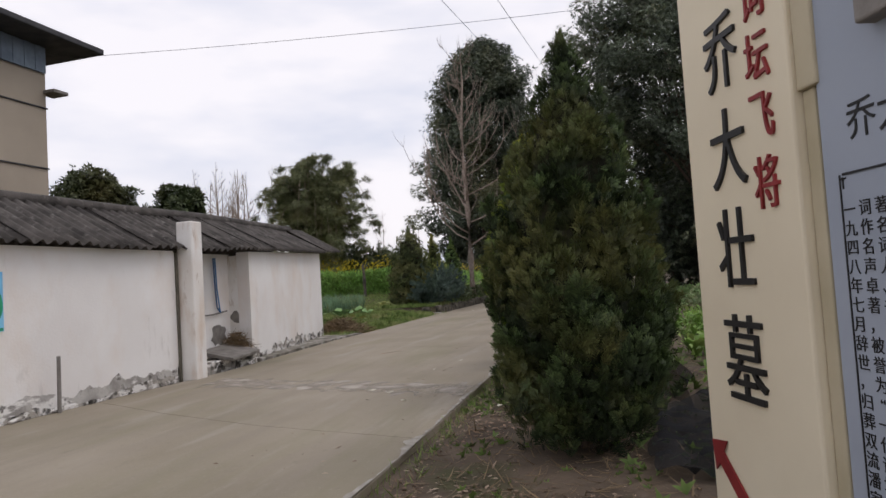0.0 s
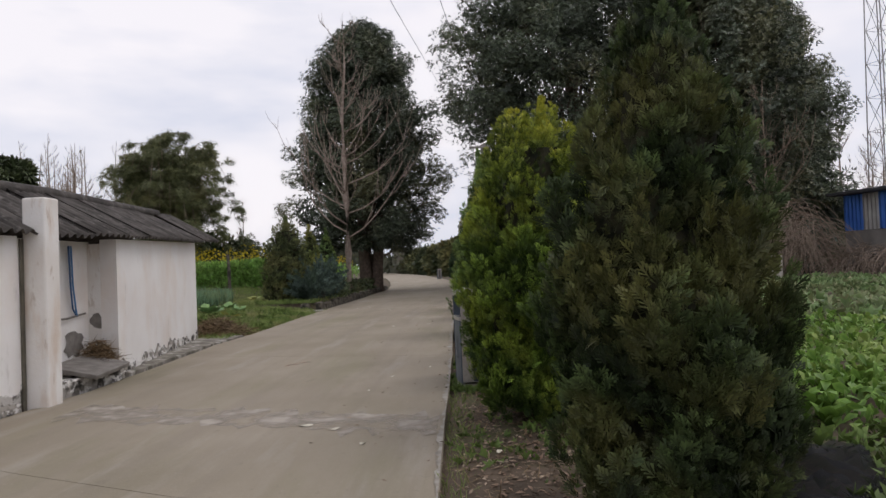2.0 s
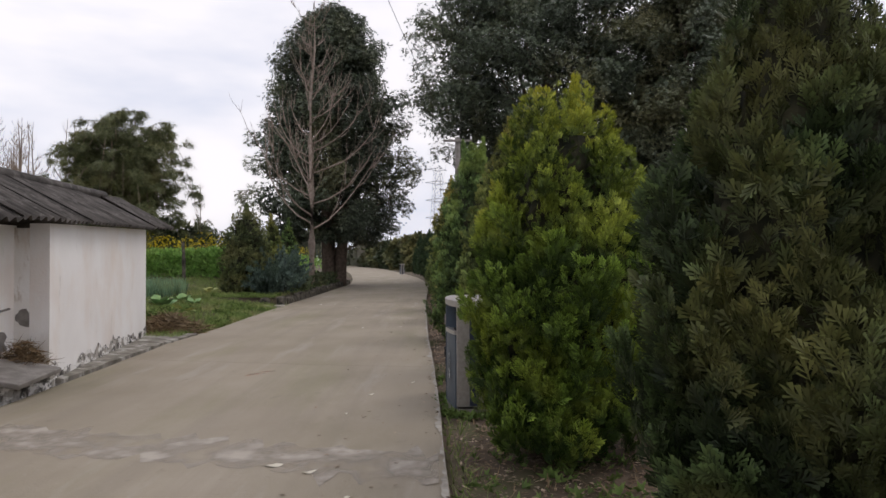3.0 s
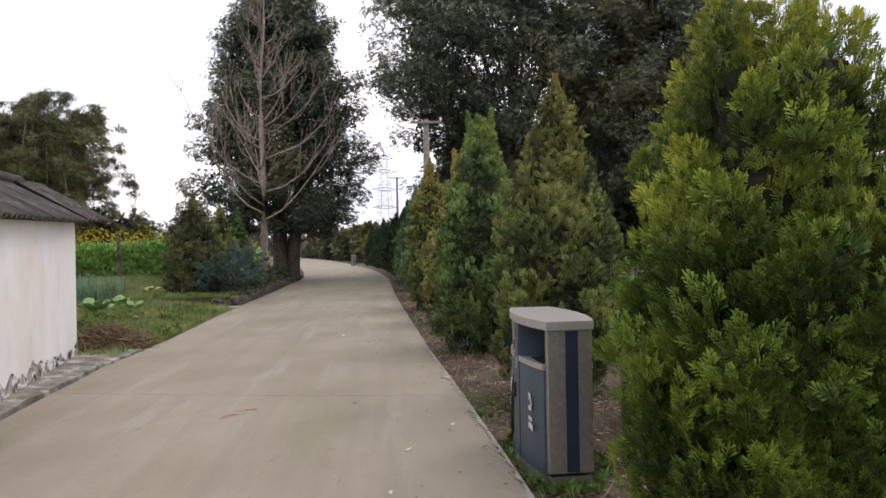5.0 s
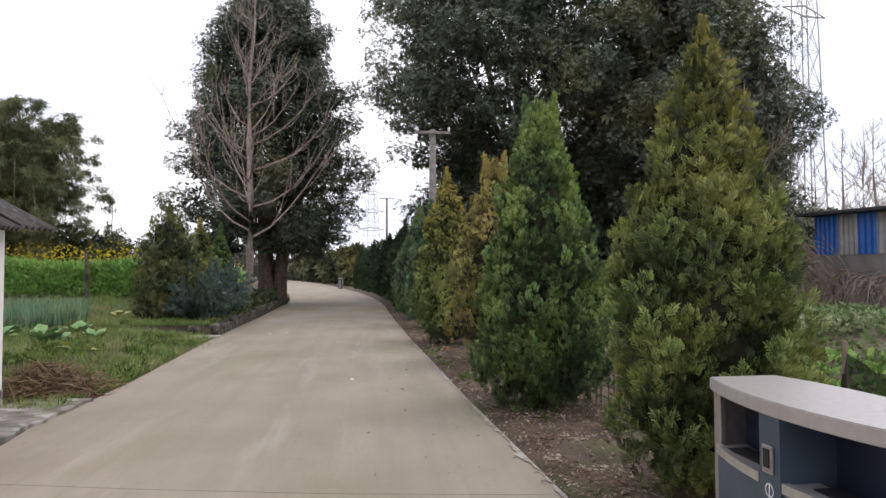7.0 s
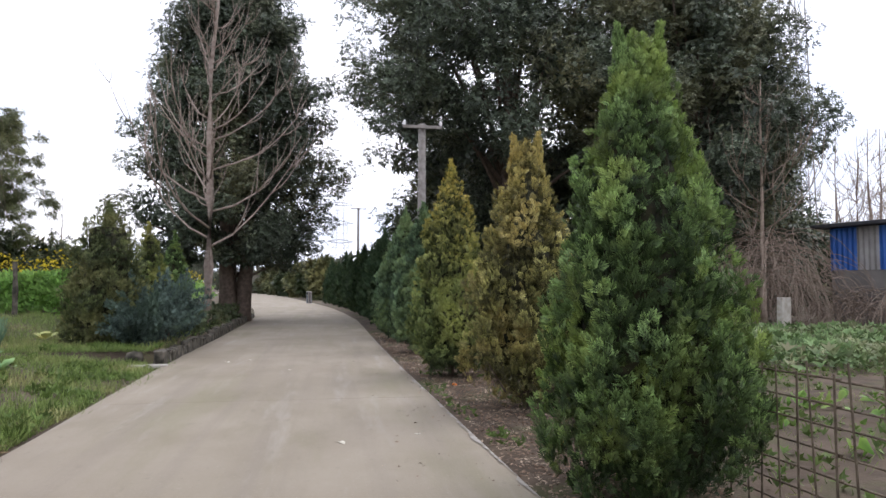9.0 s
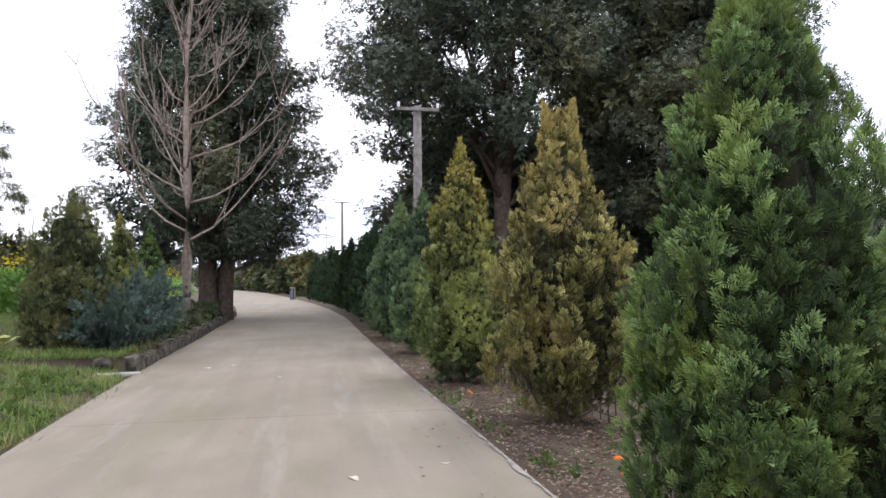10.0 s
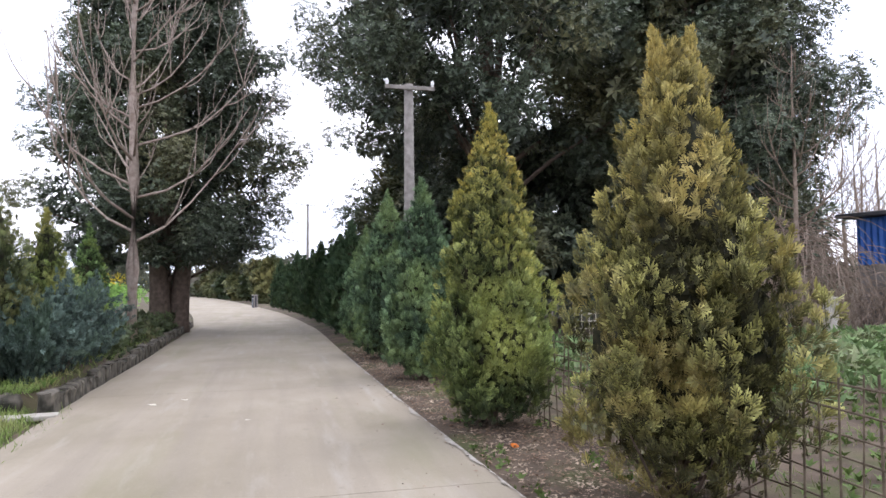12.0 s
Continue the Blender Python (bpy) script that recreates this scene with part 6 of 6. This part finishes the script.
tagged(part("worn_edge", bm, M_EDGE), "pale crumbling strip along the concrete's edge", "edge", kind="structure")
M_ORANGE = mat("faded_orange_paint", (0.42, 0.21, 0.13), (0.36, 0.26, 0.19), 0.9, 12, 8, 0.2, 60, space="World")
worn_thin(M_ORANGE, 9.0, 0.4, 0.75)
smear("paint_mark", [(-3.2, 9.25), (-3.08, 9.38), (-2.92, 9.5)], 0.17, M_ORANGE, "faded orange paint mark on the concrete", 2)
M_PETAL = mat("dry_white_leaf", (0.7, 0.66, 0.55), (0.55, 0.5, 0.4), 0.8, 30, 4)
for k, (x, y, sc) in enumerate(((-1.92, 5.53, 0.11), (-1.64, 5.38, 0.08), (-1.49, 7.98, 0.06), (-1.07, 8.66, 0.06), (-1.63, 7.1, 0.05), (-2.43, 15.02, 0.11), (-4.7, 22.5, 0.14), (-4.3, 22.8, 0.1), (-1.62, 15.28, 0.06), (-3.32, 20.97, 0.06), (-1.3, 4.9, 0.05), (-0.25, 4.6, 0.07))):
    bm = bmesh.new()
    vs = [bm.verts.new((sc * 0.6 * math.cos(a) * (1 + 0.25 * math.sin(3 * a + k)), sc * 0.3 * math.sin(a), 0.006 + 0.006 * math.sin(2 * a + k))) for a in (2 * math.pi * j / 10 for j in range(10))]
    bm.faces.new(vs)
    ob = tagged(part("dry_leaf", bm, M_PETAL), "pale dry leaf lying on the ground", "leaf", "dry leaves on the lane")
    ob.matrix_basis = pose(x, y, 0.006, 0, 0, 23 * k)
M_PEEL = mat("orange_peel", (0.75, 0.22, 0.03), (0.6, 0.16, 0.02), 0.6, 20, 4)
for k, (x, y) in enumerate(((-0.05, 15.2), (-0.2, 14.75), (-0.55, 18.9))):
    bm = bmesh.new()
    bmesh.ops.create_uvsphere(bm, u_segments=12, v_segments=8, radius=0.05)
    bmesh.ops.delete(bm, geom=[v for v in bm.verts if v.co.z < -0.01], context="VERTS")
    ob = tagged(part("orange_peel", bm, M_PEEL, smooth=True), "piece of bright orange peel on the soil", "peel", "orange peel on the soil")
    ob.matrix_basis = pose(x, y, land(x, y) + 0.01, 25, 10 * k, 0) @ Matrix.Diagonal((1, 0.8, 0.5, 1))

# ---- hut, dry hedge, poles, pylons and wires ----
M_BLUE = mat("blue_steel_sheet", (0.03, 0.13, 0.45), (0.02, 0.09, 0.36), 0.5, 2, 5, 0.1, 20, spec=0.4, space="World")
M_GREYSHEET = mat("grey_steel_sheet", (0.36, 0.35, 0.34), (0.26, 0.25, 0.24), 0.6, 2, 6, 0.2, 20, space="World")
M_CEMENT = mat("cement_wall", (0.24, 0.225, 0.21), (0.17, 0.155, 0.145), 0.95, 1.5, 8, 0.4, 20, space="World")
hut = tagged(empty("hut", (16.1, 30.4, 0), -73.3), "hut of blue and grey steel sheets on a cement base", "hut")
part("base_wall", boxes(((4.5, 2.0, 1.05), (9.0, 4.0, 2.3))), M_CEMENT, hut)
x = 0.0
k = 0
while x < 8.9:
    w = (1.0, 0.8, 0.75, 1.3)[k % 4]
    bm = bmesh.new()
    m = 2 * int(w / 0.2)
    rows = []
    for j in range(m + 1):
        for dx in ((0.0, 0.3) if j < m else (0.0,)):
            q = x + (j + dx) * w / m
            rows.append([bm.verts.new((q, yy2, z)) for yy2, z in ((-0.05 if j % 2 else -0.01, 2.2), (-0.05 if j % 2 else -0.01, 3.78), (0.06, 3.78), (0.06, 2.2))])
    for p, q in zip(rows, rows[1:]):
        for i in range(4):
            bm.faces.new((p[i], q[i], q[(i + 1) % 4], p[(i + 1) % 4]))
    bm.faces.new(rows[0][::-1])
    bm.faces.new(rows[-1])
    part("wall_sheet", bm, (M_BLUE, M_GREYSHEET)[k % 2], hut)
    x += w
    k += 1
part("side_wall", boxes(((0.03, 2.0, 2.97), (0.06, 4.0, 1.62))), M_BLUE, hut)
part("roof", boxes(((4.5, 1.9, 3.86), (9.8, 5.0, 0.14)), bevel=0.03), M_DARKTIN, hut)


def vines(name, loc, count, spread, height, seed, label):
    """Arching, drooping dry stems that hang over one another."""
    rg = random.Random(seed)
    bm = bmesh.new()
    for k in range(count):
        x, y = rg.gauss(0, spread[0] * 0.5), rg.gauss(0, spread[1] * 0.5)
        a, h = rg.uniform(0, 6.28), height * rg.uniform(0.45, 1.0) * math.exp(-(x / spread[0]) ** 2 * 0.9)
        r = rg.uniform(0.6, 2.0)
        p, pts = Vector((x, y, h)), []
        d = Vector((math.cos(a), math.sin(a), rg.uniform(0.1, 0.7))).normalized()
        step = (h + 0.7 * r) / 9
        for j in range(9):
            pts.append((p.x, p.y, max(p.z, 0.02)))
            d = (d + Vector((rg.uniform(-0.3, 0.3), rg.uniform(-0.3, 0.3), -0.34))).normalized()
            p = p + d * step
        tube(bm, pts, [0.013 * (1 - 0.07 * j) for j in range(9)], 3)
    ob = tagged(part(name, bm, M_TWIG), label, "vines", kind="stuff")
    ob.matrix_basis = pose(*loc)
    return ob


vines("dry_vines", (13.0, 29.8, 0), 560, (2.1, 1.4), 3.7, 150, "heap of arching dry brown vines beside the hut")
vines("dry_vines", (16.2, 28.5, 0), 420, (1.6, 2.8), 1.6, 151, "low dry brown hedge of dead stems before the hut")
ob = tagged(part("marker_post", boxes(((0, 0, 0.6), (0.42, 0.2, 1.3)), bevel=0.02), M_PALESTONE), "upright whitish stone marker in the plot", "marker stone")
ob.matrix_basis = pose(11.5, 27.0, 0, 0, 2, 15)


def power_pole(loc, h, r, arm, label):
    ob = tagged(empty("power_pole", loc), label, "pole", "power poles")
    bm = bmesh.new()
    tube(bm, [(0, 0, -0.3), (0, 0, h * 0.5), (0, 0, h)], [r, r * 0.85, r * 0.7], 12)
    part("shaft", bm, M_PLASTER, ob, smooth=True)
    part("crossarm", boxes(((0, -r, h - 0.12), (arm, 0.07, 0.09)), bevel=0.008), M_PLASTER, ob)
    for sx in (-0.46, 0.46):
        bm = bmesh.new()
        tube(bm, [(sx * arm, -r, h - 0.08), (sx * arm, -r, h + 0.02), (sx * arm, -r, h + 0.07)], [0.03, 0.045, 0.02], 8)
        part("insulator", bm, M_DECAL, ob)
    return ob


power_pole((-0.05, 26.95, 0), 6.3, 0.15, 1.15, "grey concrete power pole with a short crossarm")
power_pole((-0.1, 77.8, 0), 9.8, 0.16, 1.6, "slim distant power pole with a crossarm")


def pylon(loc, h, w0, w1, arms, label):
    """A lattice tower: four legs, rings and crossed braces."""
    ob = tagged(empty("pylon", loc, 20), label, "pylon", "pylons")
    bm = bmesh.new()
    m = 14

    def corner(k, i):
        t = k / m
        w = w0 + (w1 - w0) * min(1, t * 1.15)
        return ((-w, -w, h * t), (w, -w, h * t), (w, w, h * t), (-w, w, h * t))[i % 4]
    for i in range(4):
        tube(bm, [corner(0, i), corner(m, i)], [0.05, 0.035], 4)
        for k in range(m):
            tube(bm, [corner(k, i), corner(k + 1, i + 1)], [0.022, 0.022], 3)
            tube(bm, [corner(k, i + 1), corner(k + 1, i)], [0.022, 0.022], 3)
            tube(bm, [corner(k + 1, i), corner(k + 1, i + 1)], [0.022, 0.022], 3)
    part("lattice", bm, M_GREYSHEET, ob)
    for z, a in arms:
        bm = bmesh.new()
        for sx in (-1, 1):
            tube(bm, [(0, 0, z + 0.5), (sx * a, 0, z)], [0.07, 0.05], 4)
            tube(bm, [(0, 0, z - 0.3), (sx * a, 0, z)], [0.07, 0.05], 4)
        part("crossarm", bm, M_GREYSHEET, ob)
    return ob


pylon((29.6, 49.5, 0), 35, 0.95, 0.35, ((20.5, 2.4), (25, 2.4), (29, 2.0)), "grey steel lattice pylon above the trees")
pylon((-1.4, 150, 0), 22.5, 1.9, 0.7, ((11, 3.0), (15, 3.0), (19, 3.0), (22, 2.2)), "distant steel lattice pylon beyond the lane")
for name, a, b, sag in (("w", (-0.35, 26.9, 6.36), (-3.9, -9, 7.1), 0.3), ("w", (0.3, 26.9, 6.36), (-2.6, -9, 7.1), 0.3), ("w", (-12.9, 12.6, 7.75), (9, 18, 8.6), 0.25), ("w", (-0.35, 26.9, 6.36), (-0.8, 77.8, 9.7), 0.5)):
    bm = bmesh.new()
    pts = [tuple(Vector(a).lerp(Vector(b), k / 16) - Vector((0, 0, sag * 4 * (k / 16) * (1 - k / 16)))) for k in range(17)]
    tube(bm, pts, [0.006] * 17, 4)
    tagged(part("power_line", bm, M_BLACK), "thin dark overhead power line", "wire", "overhead wires")
